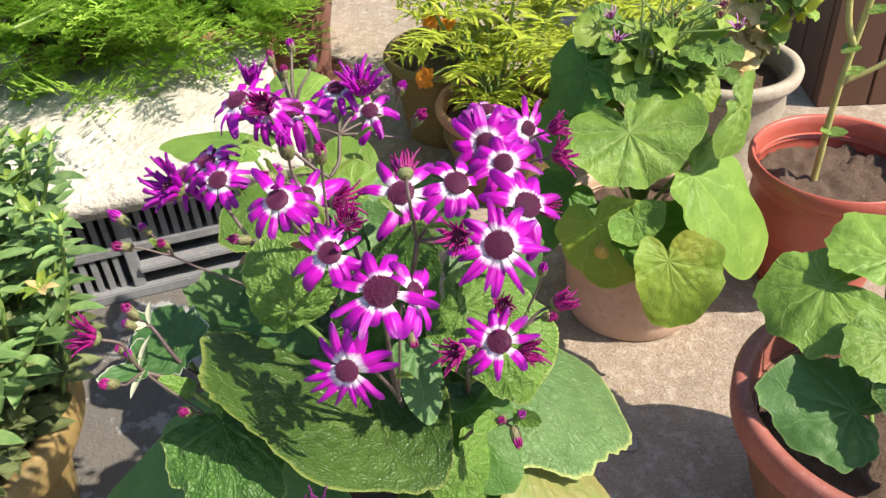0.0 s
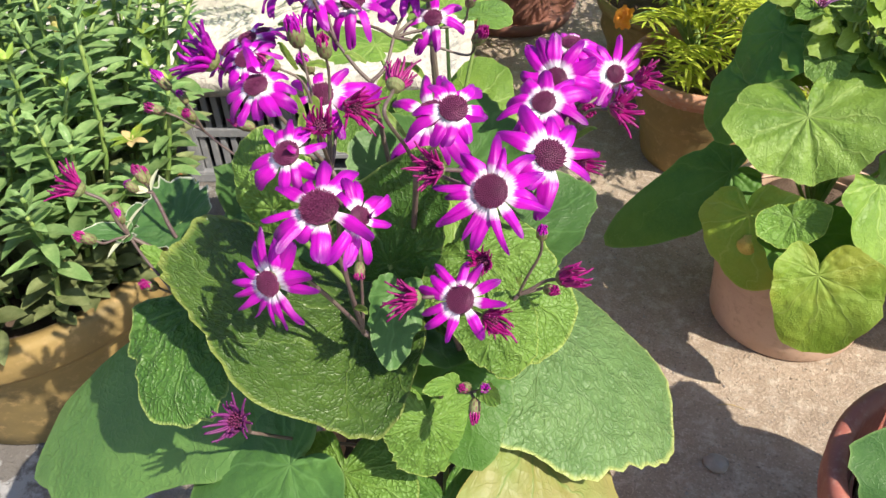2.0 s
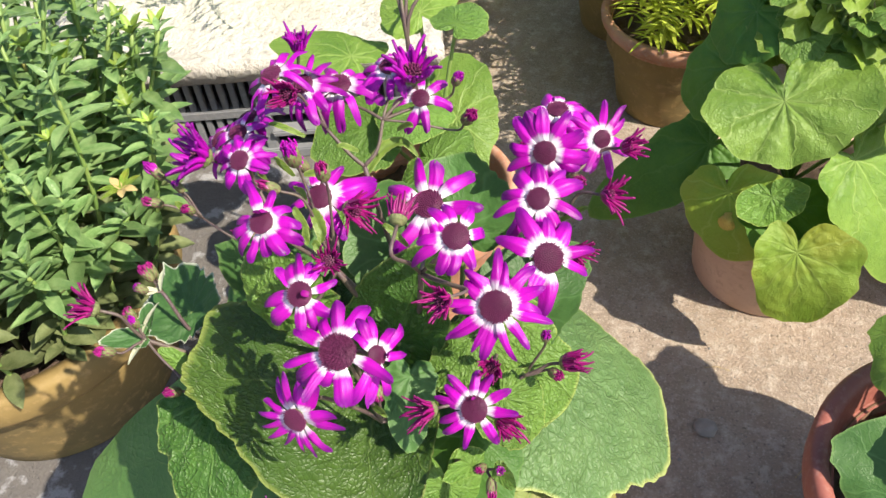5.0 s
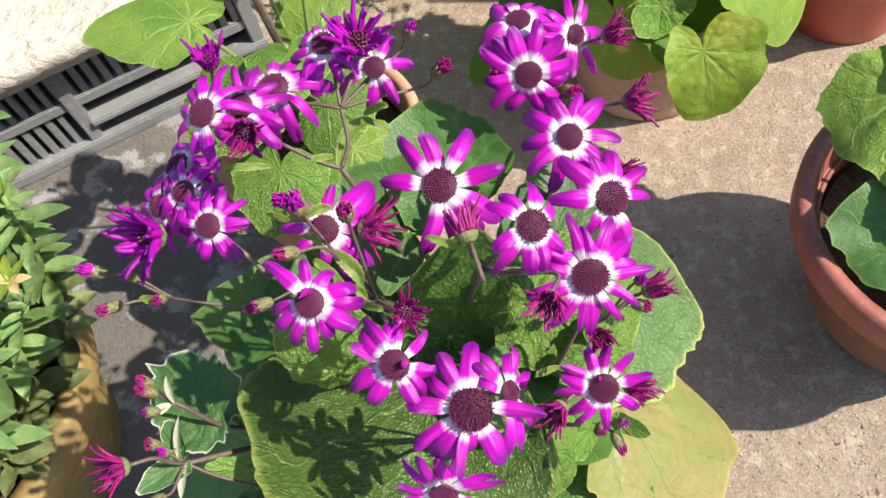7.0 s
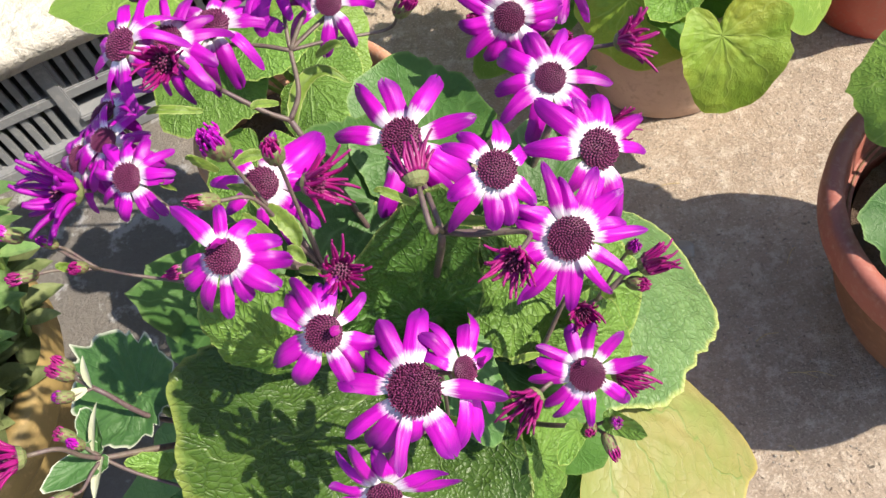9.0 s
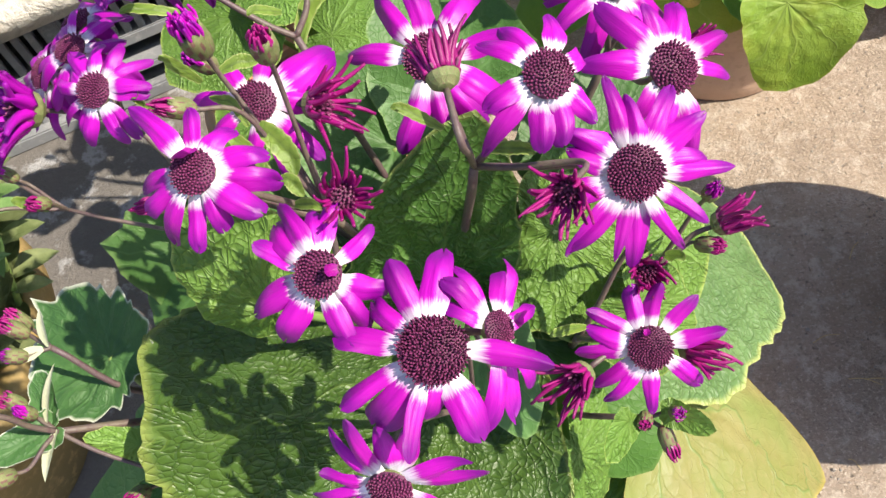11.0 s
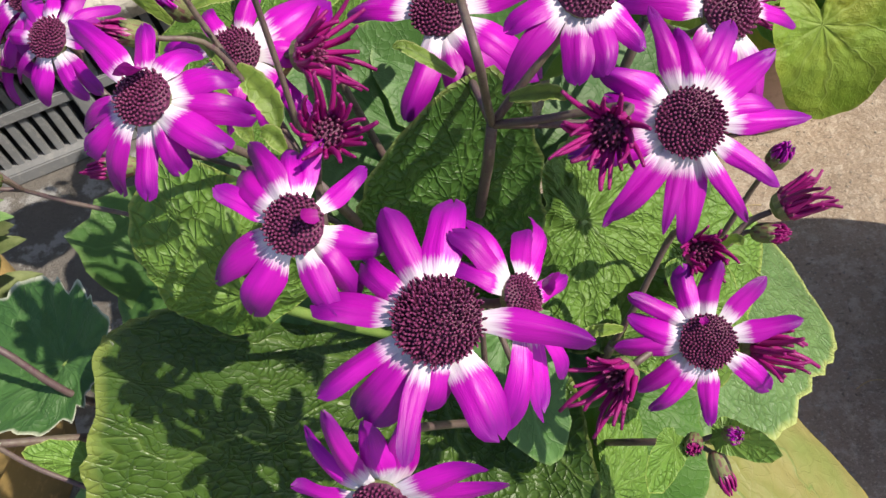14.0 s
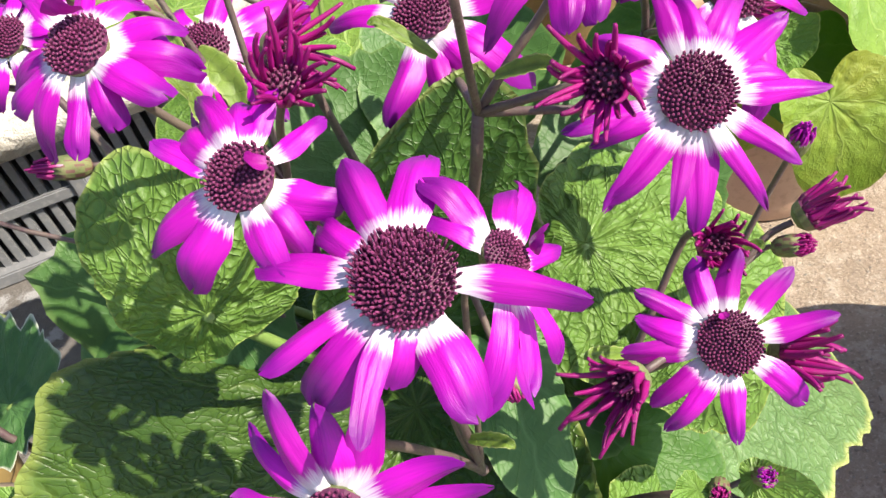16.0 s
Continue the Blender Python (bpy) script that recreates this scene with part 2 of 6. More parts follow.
def petal_material(name, base, body, tip, white=0.27):
    m, t, b = shader(name)
    uv = coords(t, "UV")
    sep = t.nodes.new("ShaderNodeSeparateXYZ")
    t.links.new(uv, sep.inputs[0])
    mp = t.nodes.new("ShaderNodeMapping")
    mp.inputs["Scale"].default_value = (1.4, 9.0, 1.0)
    t.links.new(uv, mp.inputs[0])
    info = t.nodes.new("ShaderNodeObjectInfo")
    sh = t.nodes.new("ShaderNodeVectorMath")
    t.links.new(mp.outputs[0], sh.inputs[0])
    t.links.new(info.outputs["Random"], sh.inputs[1])
    streak = noise_tex(t, sh.outputs[0], 2.5, 3)
    add = node(t, "ShaderNodeMath")
    add.operation = "MULTIPLY_ADD"
    t.links.new(streak, add.inputs[0])
    add.inputs[1].default_value = 0.24
    t.links.new(sep.outputs[0], add.inputs[2])
    grad = ramp(t, add.outputs[0], [(white + 0.02, base), (white + 0.24, body), (0.66, body), (1.1, tip)])
    col = mix(t, grad, tip, ramp(t, streak, [(0.46, (0, 0, 0)), (0.75, (0.22, 0.22, 0.22))]))
    across = math_node(t, "MULTIPLY", math_node(t, "ABSOLUTE", math_node(t, "SUBTRACT", sep.outputs[1], 0.5)), 2.0)
    rimmed = math_node(t, "MULTIPLY", math_node(t, "POWER", across, 3.0), math_node(t, "POWER", sep.outputs[0], 1.5))
    col = mix(t, col, tip, math_node(t, "MULTIPLY", rimmed, 0.95))
    col = mix(t, col, base, ramp(t, add.outputs[0], [(white + 0.02, (1, 1, 1)), (white + 0.22, (0, 0, 0))]))
    hsv = node(t, "ShaderNodeHueSaturation")
    mr = node(t, "ShaderNodeMapRange", To_Min=0.76, To_Max=1.16)
    t.links.new(info.outputs["Random"], mr.inputs[0])
    t.links.new(mr.outputs[0], hsv.inputs["Value"])
    t.links.new(col, hsv.inputs["Color"])
    t.links.new(hsv.outputs[0], b.inputs["Base Color"])
    b.inputs["Roughness"].default_value = 0.42
    b.inputs["Specular IOR Level"].default_value = 0.34
    bump(t, b, streak, 0.35, 0.0004)
    sheer(t, b, hsv.outputs[0], 0.16)
    return m


PETAL = petal_material("petal_magenta", (0.78, 0.73, 0.80), (0.46, 0.004, 0.40), (0.18, 0.001, 0.22), white=0.16)
PETAL_VIOLET = petal_material("petal_violet", (0.74, 0.68, 0.78), (0.41, 0.004, 0.385), (0.22, 0.003, 0.245), white=0.16)
PETAL_WHITE_EYED = petal_material("petal_magenta_white_base", (0.76, 0.70, 0.79), (0.46, 0.004, 0.40), (0.18, 0.001, 0.22), white=0.185)
PETAL_FOLDED = petal_material("petal_folded", (0.30, 0.02, 0.24), (0.34, 0.008, 0.26), (0.26, 0.005, 0.22), white=0.0)
PETAL_DULL = petal_material("petal_dull_violet", (0.28, 0.14, 0.26), (0.20, 0.035, 0.17), (0.14, 0.02, 0.13), white=0.10)
PETAL_YOUNG = petal_material("petal_young", (0.60, 0.40, 0.52), (0.33, 0.008, 0.17), (0.22, 0.004, 0.12), white=0.20)


def plain(name, a, b2, rough, scale, strength=0.3, distance=0.001, c=None, metal=0.0):
    """Two-scale mottled surface."""
    m, t, b = shader(name)
    v = coords(t)
    n1, n2 = noise_tex(t, v, scale, 5), noise_tex(t, v, scale * 9, 5, 0.65)
    col = mix(t, a, b2, ramp(t, n1, [(0.35, (0, 0, 0)), (0.65, (1, 1, 1))]))
    if c:
        col = mix(t, col, c, ramp(t, n2, [(0.52, (0, 0, 0)), (0.68, (1, 1, 1))]))
    t.links.new(col, b.inputs["Base Color"])
    b.inputs["Roughness"].default_value, b.inputs["Metallic"].default_value = rough, metal
    bump(t, b, n2, strength, distance)
    return m


DISC = plain("disc_purple", (0.075, 0.008, 0.045), (0.105, 0.013, 0.060), 0.6, 300, 0.2)
DISC_TIP = plain("disc_tip", (0.150, 0.017, 0.080), (0.200, 0.030, 0.110), 0.6, 300, 0.2)
CALYX = plain("calyx_green", (0.11, 0.15, 0.045), (0.20, 0.22, 0.085), 0.6, 260, 0.5, c=(0.17, 0.08, 0.07))
CALYX_RIB = plain("calyx_purple_brown", (0.11, 0.042, 0.045), (0.17, 0.085, 0.065), 0.6, 260, 0.4)
STEM = plain("stem_purple_green", (0.092, 0.058, 0.064), (0.130, 0.104, 0.076), 0.5, 60, 0.3, c=(0.082, 0.036, 0.052))
STEM_GREEN = plain("stem_green", (0.13, 0.22, 0.05), (0.22, 0.30, 0.08), 0.5, 50, 0.3)
STEM_WOODY = plain("stem_woody_green", (0.31, 0.31, 0.09), (0.40, 0.37, 0.13), 0.6, 40, 0.4, c=(0.24, 0.19, 0.08))
TERRACOTTA = plain("terracotta", (0.42, 0.19, 0.11), (0.52, 0.27, 0.17), 0.8, 22, 0.4, c=(0.46, 0.30, 0.22))
RED_PLASTIC = plain("red_brown_plastic", (0.37, 0.075, 0.05), (0.42, 0.095, 0.065), 0.42, 18, 0.15, c=(0.37, 0.12, 0.09))
RED_OLD = plain("old_red_pot", (0.235, 0.070, 0.052), (0.29, 0.095, 0.072), 0.55, 16, 0.4, c=(0.31, 0.135, 0.105))
CLAY_DARK = plain("stained_brown_clay", (0.155, 0.075, 0.042), (0.105, 0.058, 0.032), 0.8, 12, 0.5, c=(0.19, 0.10, 0.058))
BEIGE_POT = plain("beige_clay", (0.46, 0.31, 0.23), (0.55, 0.38, 0.28), 0.85, 14, 0.35, c=(0.42, 0.29, 0.21))
OLIVE_POT = plain("mossy_yellow_cement", (0.27, 0.185, 0.062), (0.16, 0.115, 0.045), 0.75, 9, 0.5, c=(0.31, 0.21, 0.085))
CEMENT = plain("pale_cement", (0.33, 0.28, 0.22), (0.43, 0.38, 0.31), 0.9, 14, 0.6, c=(0.27, 0.23, 0.18))
DARK_POT = plain("dark_brown_pot", (0.16, 0.07, 0.05), (0.22, 0.10, 0.075), 0.6, 20, 0.3)
SOIL = plain("soil", (0.10, 0.065, 0.045), (0.16, 0.105, 0.075), 0.95, 40, 1.0, 0.006, c=(0.07, 0.045, 0.03))
CRATE = plain("grey_plastic", (0.17, 0.175, 0.19), (0.22, 0.225, 0.24), 0.5, 10, 0.15, c=(0.27, 0.27, 0.275))
WHITE_SLAB = plain("whitewashed_cement", (0.43, 0.40, 0.36), (0.60, 0.56, 0.50), 0.85, 7, 0.9, 0.010, c=(0.36, 0.33, 0.29))
BROWN_BOARD = plain("brown_board", (0.070, 0.032, 0.018), (0.105, 0.048, 0.026), 0.55, 5, 0.3, c=(0.085, 0.04, 0.024))
ORANGE = plain("marigold_orange", (0.75, 0.20, 0.01), (0.80, 0.32, 0.015), 0.6, 90, 0.3)
MAUVE = plain("mauve_petal", (0.42, 0.14, 0.36), (0.50, 0.22, 0.45), 0.6, 90, 0.3)
DRY = plain("dry_leaf", (0.45, 0.33, 0.13), (0.52, 0.42, 0.20), 0.7, 40, 0.4, c=(0.34, 0.22, 0.09))
DRY_YELLOW = plain("dry_leaf_patch", (0.62, 0.50, 0.09), (0.70, 0.58, 0.16), 0.7, 60, 0.4, c=(0.50, 0.36, 0.08))
STONE = plain("pebble_grey", (0.22, 0.20, 0.18), (0.30, 0.27, 0.24), 0.85, 60, 0.5)


def ground_material():
    m, t, b = shader("worn_concrete")
    v = coords(t)
    n0, n1, n2, n3 = noise_tex(t, v, 2.3, 5, 0.6), noise_tex(t, v, 11, 8, 0.68), noise_tex(t, v, 46, 8, 0.72), noise_tex(t, v, 170, 6, 0.7)
    col = mix(t, (0.27, 0.205, 0.152), (0.40, 0.32, 0.25), ramp(t, n1, [(0.34, (0, 0, 0)), (0.64, (1, 1, 1))]))
    col = mix(t, col, (0.25, 0.205, 0.165), ramp(t, n0, [(0.42, (0, 0, 0)), (0.62, (0.85, 0.85, 0.85))]))
    col = mix(t, col, (0.49, 0.42, 0.35), ramp(t, n2, [(0.50, (0, 0, 0)), (0.64, (0.8, 0.8, 0.8))]))
    col = mix(t, col, (0.15, 0.12, 0.095), ramp(t, n3, [(0.54, (0, 0, 0)), (0.66, (0.65, 0.65, 0.65))]))
    col = mix(t, col, (0.52, 0.45, 0.37), ramp(t, noise_tex(t, v, 330, 3, 0.6), [(0.55, (0, 0, 0)), (0.66, (0.7, 0.7, 0.7))]))
    # small pits and dark grains
    pit = node(t, "ShaderNodeTexVoronoi", Scale=95.0)
    t.links.new(mix(t, v, node_colour_noise(t, v, 60.0), 0.030), pit.inputs["Vector"])
    spots = mix(t, (0, 0, 0), ramp(t, pit.outputs["Distance"], [(0.08, (0.7, 0.7, 0.7)), (0.24, (0, 0, 0))]), ramp(t, n1, [(0.48, (0, 0, 0)), (0.58, (1, 1, 1))]))
    col = mix(t, col, (0.10, 0.085, 0.07), spots)
    # worn bluish-grey coat towards the planter side, darkened with painted leaf shade
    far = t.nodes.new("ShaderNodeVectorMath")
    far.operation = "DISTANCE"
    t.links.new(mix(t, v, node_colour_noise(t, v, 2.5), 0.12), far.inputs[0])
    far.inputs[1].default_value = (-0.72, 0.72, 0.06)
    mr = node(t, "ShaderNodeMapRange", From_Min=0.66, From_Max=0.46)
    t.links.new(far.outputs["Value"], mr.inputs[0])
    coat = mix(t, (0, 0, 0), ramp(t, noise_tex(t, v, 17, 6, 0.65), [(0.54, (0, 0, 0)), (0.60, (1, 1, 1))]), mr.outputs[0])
    # dark base: grey coat with the foliage's shade put into its colour
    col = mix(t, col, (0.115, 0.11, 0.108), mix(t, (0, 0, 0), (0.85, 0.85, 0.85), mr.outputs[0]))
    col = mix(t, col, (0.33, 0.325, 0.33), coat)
    t.links.new(col, b.inputs["Base Color"])
    b.inputs["Roughness"].default_value = 0.92
    h = mix(t, mix(t, n1, n2, 0.55), n3, 0.30)
    h = mix(t, h, (0, 0, 0), mix(t, (0, 0, 0), spots, 0.5))
    bump(t, b, h, 1.0, 0.011)
    return m


GROUND = ground_material()

# ---- building helpers ----
WORLD = {}


def thing(name, at, label, category, group="", kind=""):
    ob = new(name)
    ob.matrix_basis = Matrix.Translation(at)
    ob.empty_display_size = 0.02
    WORLD[ob.name] = ob.matrix_basis.copy()
    return tagged(ob, label, category, group, kind)


def link_mesh(name, me, m, parent=None, label=""):
    ob = new(name, me)
    ob.matrix_basis = m
    WORLD[ob.name] = m.copy()
    if parent:
        ob.parent = parent
        ob.matrix_parent_inverse = WORLD[parent.name].inverted()
    if label:
        tagged(ob, label)
    return ob


def make_mesh(name, verts, faces, mats, uvs=None, attrs=None, slots=None, smooth=True):
    me = bpy.data.meshes.new(name)
    me.from_pydata([tuple(map(float, v)) for v in verts], [], faces)
    for m in mats if isinstance(mats, (list, tuple)) else [mats]:
        me.materials.append(m)
    if smooth:
        me.polygons.foreach_set("use_smooth", [True] * len(me.polygons))
    if slots is not None:
        me.polygons.foreach_set("material_index", slots)
    if uvs is not None:
        layer = me.uv_layers.new(name="UVMap")
        loops = np.zeros(len(me.loops), dtype=np.int32)
        me.loops.foreach_get("vertex_index", loops)
        layer.data.foreach_set("uv", np.asarray(uvs, dtype=np.float32)[loops].ravel())
    for key, vals in (attrs or {}).items():
        a = me.attributes.new(key, "FLOAT", "POINT")
        a.data.foreach_set("value", np.asarray(vals, dtype=np.float32))
    me.update()
    return me


def part(name, bm, material, parent=None, label="", m=None, smooth=True):
    """One bmesh as one mesh object under a thing or a part."""
    me = bpy.data.meshes.new(name)
    bm.normal_update()
    bm.to_mesh(me)
    bm.free()
    me.materials.append(material)
    if smooth:
        me.polygons.foreach_set("use_smooth", [True] * len(me.polygons))
    return link_mesh(name, me, m or Matrix.Identity(4), parent, label)


def aim(at, ahead, up):
    """Local y along ahead, local z near up."""
    y = Vector(ahead).normalized()
    x = y.cross(Vector(up)).normalized()
    z = x.cross(y)
    return Matrix.Translation(at) @ Matrix((x, y, z)).transposed().to_4x4()


def facing(at, n, spin=0.0):
    """Local z along n; local x level across."""
    z = Vector(n).normalized()
    x = Vector((z.z, 0, -z.x))
    x = x.normalized() if x.length > 0.05 else Vector((1, 0, 0))
    y = z.cross(x).normalized()
    x = y.cross(z)
    return Matrix.Translation(at) @ Matrix((x, y, z)).transposed().to_4x4() @ Matrix.Rotation(spin, 4, "Z")


def smooth_line(pts, n):
    """Catmull-Rom through the points."""
    p = [Vector(q) for q in pts]
    p = [p[0] * 2 - p[1], *p, p[-1] * 2 - p[-2]]
    out = []
    for k in range(1, len(p) - 2):
        for j in range(n):
            u = j / n
            a, b, c, d = p[k - 1 : k + 3]
            out.append(0.5 * (2 * b + (c - a) * u + (2 * a - 5 * b + 4 * c - d) * u * u + (3 * b - a - 3 * c + d) * u**3))
    return out + [p[-2]]


def tube_data(pts, r0, r1, sides=7, n=6, bumpy=0.0):
    line = smooth_line(pts, n)
    verts, faces = [], []
    side = Vector((1, 0.3, 0.2))
    for k, p in enumerate(line):
        w = (line[min(k + 1, len(line) - 1)] - line[max(k - 1, 0)]).normalized()
        side = (side - w * side.dot(w)).normalized()
        other = w.cross(side)
        u = k / (len(line) - 1)
        r = (r0 + (r1 - r0) * u) * (1 + bumpy * random.uniform(-1, 1))
        for s in range(sides):
            a = 2 * math.pi * s / sides
            verts.append(p + (side * math.cos(a) + other * math.sin(a)) * r)
        if k:
            b0, b1 = (k - 1) * sides, k * sides
            faces += [(b0 + s, b0 + (s + 1) % sides, b1 + (s + 1) % sides, b1 + s) for s in range(sides)]
    faces.append(tuple(range(sides))[::-1])
    faces.append(tuple(len(verts) - sides + s for s in range(sides)))
    return verts, faces


def tube(name, pts, r0, r1, mat, parent, label="", sides=7, n=6, bumpy=0.0):
    v, f = tube_data(pts, r0, r1, sides, n, bumpy)
    return link_mesh(name, make_mesh(name, v, f, mat), Matrix.Identity(4), parent, label)


def leaf_mesh(name, L, wl, wr, back, mat, cup=0.0, curl=0.0, wave=0.05, teeth=0.055, nteeth=34, lobes=0.03, quilt=0.0016,
              seed=0, nr=18, nt=72, point=0.06, fold=0.0, sinus=0.7, pleat=0.014):
    """Round heart-shaped leaf: stalk joins at the origin, tip along +y, upper side +z."""
    main = [0, 0.6, -0.6, 1.25, -1.25, 2.0, -2.0]
    rng = random.Random(seed)
    ph, ph2 = rng.uniform(0, 6.28), rng.uniform(0, 6.28)
    verts, vein, edge, uvs = [], [], [], []
    size = (L + wl + wr) / 3
    for i in range(nr + 1):
        rho = (i / nr) ** 0.85
        for j in range(nt):
            th = -math.pi + 2 * math.pi * j / nt
            sx, cy = math.sin(th), math.cos(th)
            a = wr if sx > 0 else wl
            b = L if cy > 0 else back
            r = 1 / math.sqrt((sx / a) ** 2 + (cy / b) ** 2)
            r *= 1 + point * max(cy, 0) ** 10
            r *= 1 - sinus * math.exp(-(((math.pi - abs(th)) / 0.30) ** 2))
            tooth = abs((((th + 0.05 * math.sin(7 * th + ph)) * nteeth / (2 * math.pi)) % 1) - 0.45) * 2
            r *= 1 + rho**4 * (lobes * math.cos(9 * th + ph) + teeth * (tooth - 0.5) * (0.7 + 0.6 * math.sin(5 * th + ph2)))
            x, y = rho * r * sx, rho * r * cy
            rr = rho * r
            d = min(rr * abs(math.sin(th - v)) if abs(th - v) < 1.0 else 9 for v in main)
            # side veins that leave each main vein at an angle
            q = (rr * 5.5 / size + 0.6 * abs(math.sin(th * 3.6))) % 1.0
            sv = math.exp(-((min(q, 1 - q) / 0.10) ** 2)) * 0.35
            vn = max(math.exp(-((d / 0.0011) ** 2)), sv * min(1, rho * 3))
            far, _ = noise.voronoi((x * 0.62 / 0.008 + seed * 3.7, y * 0.62 / 0.008, seed * 1.3))
            puff = min(1.0, (far[1] - far[0]) * 2.2)
            z = curl * L * (y / L) ** 2 + cup * size * (x / size) ** 2 + fold * abs(x)
            z += pleat * size * rho * (1 - 0.45 * rho) * (abs(math.sin(math.pi * th / 0.64)) - 0.5)
            z += wave * size * rho**3 * math.sin(3 * th + ph) + 0.5 * wave * size * rho**4 * math.sin(7 * th + ph2)
            z += quilt * (puff - 0.5) * min(1, rho * 4) * (1 - 0.6 * rho**6) - quilt * 0.45 * vn * (1 - rho * 0.4)
            verts.append((x, y, z))
            vein.append(vn)
            edge.append(rho)
            uvs.append((x * 10, y * 10))
    faces = [(i * nt + j, i * nt + (j + 1) % nt, (i + 1) * nt + (j + 1) % nt, (i + 1) * nt + j)[::-1] for i in range(nr) for j in range(nt)]
    return make_mesh(name, verts, faces, mat, uvs, {"vein": vein, "edge": edge})


def add_leaf(plant, c, tip, up, wl, wr, back, mat, stalk=None, label="", seed=0, name="leaf", **shape):
    """A leaf whose stalk joins at c and whose tip lies at tip; stalk: where its stalk comes from."""
    d = Vector(tip) - Vector(c)
    m = aim(c, d, up)
    ob = link_mesh(name, leaf_mesh(name, d.length, wl, wr, back, mat, seed=seed, **shape), m, plant, label)
    if stalk:
        a, b = Vector(c), Vector(stalk)
        mid = (a + b) / 2 - Vector((0, 0, 0.012)) + d.normalized() * -0.01
        v, f = tube_data([b, mid, a - m.to_3x3() @ Vector((0, 0, 0.0012))], 0.0026, 0.0019, 7, 5)
        inv = m.inverted()
        link_mesh("petiole", make_mesh("petiole", [inv @ p for p in v], f, STEM_GREEN), m, ob)
    return ob


def petal_mesh(R, W, r0, droop, lift, mat, seed, cup=0.28, ns=13, nv=8, curl=0.0, taper=0.25):
    """A strap petal along +x from radius r0 to R: broad at its foot, tapering to a blunt tip, edges rolled under."""
    rng = random.Random(seed)
    bend, twist, slim, curl, cup = rng.uniform(-0.16, 0.16), rng.uniform(-0.8, 0.8), taper + rng.uniform(-0.22, 0.22), curl + rng.uniform(-0.10, 0.26), cup * rng.uniform(0.6, 2.6)
    notch, sway, roll, ruffle = rng.uniform(0.0, 0.09), rng.uniform(-0.05, 0.05), rng.uniform(0.2, 1.0), rng.uniform(0, 6.28)
    verts, uvs = [], []
    for i in range(ns + 1):
        s = i / ns
        foot = min(1.0, s / 0.34)
        w = W / 2 * (0.64 + 0.36 * foot * foot * (3 - 2 * foot)) * (1 - slim * max(0.0, s - 0.36) / 0.64)
        if s > 0.74:
            w *= math.sqrt(max(0.0, 1 - ((s - 0.74) / 0.263) ** 2.4))
        cx, cz = r0 + (R - r0) * s * (1 - 0.38 * min(1.0, max(0.0, droop)) * s), 0.82 * min(1.0, 1.0 / max(0.82, 0.82 + 0.4 * (droop - 0.4))) * (lift * R * s * (1 - 0.5 * s) - droop * R * s**2 - curl * R * s**5 + sway * R * math.sin(5 * s))
        for j in range(nv + 1):
            v = -1 + 2 * j / nv
            x = cx - notch * R * s**6 * math.exp(-((v / 0.3) ** 2))
            y = v * w * (1 - 0.12 * roll * abs(v) * s + 0.06 * math.sin(8 * s + 2 * ruffle + (1.5 if v > 0 else 0.0))) + bend * R * s * s
            z = cz - cup * w * v * v * (0.5 + 0.8 * s) - 0.5 * roll * w * max(0.0, abs(v) - 0.6) + twist * v * w * s + (0.07 + 0.05 * s) * w * math.cos(v * 7) + 0.22 * w * abs(v) ** 3 * s * math.sin(9 * s + ruffle + (2.0 if v > 0 else 0.0))
            verts.append((x, y, z))
            uvs.append((s, v * 0.5 + 0.5))
    k = nv + 1
    faces = [(i * k + j, i * k + j + 1, (i + 1) * k + j + 1, (i + 1) * k + j)[::-1] for i in range(ns) for j in range(nv)]
    return make_mesh("petal", verts, faces, mat, uvs)


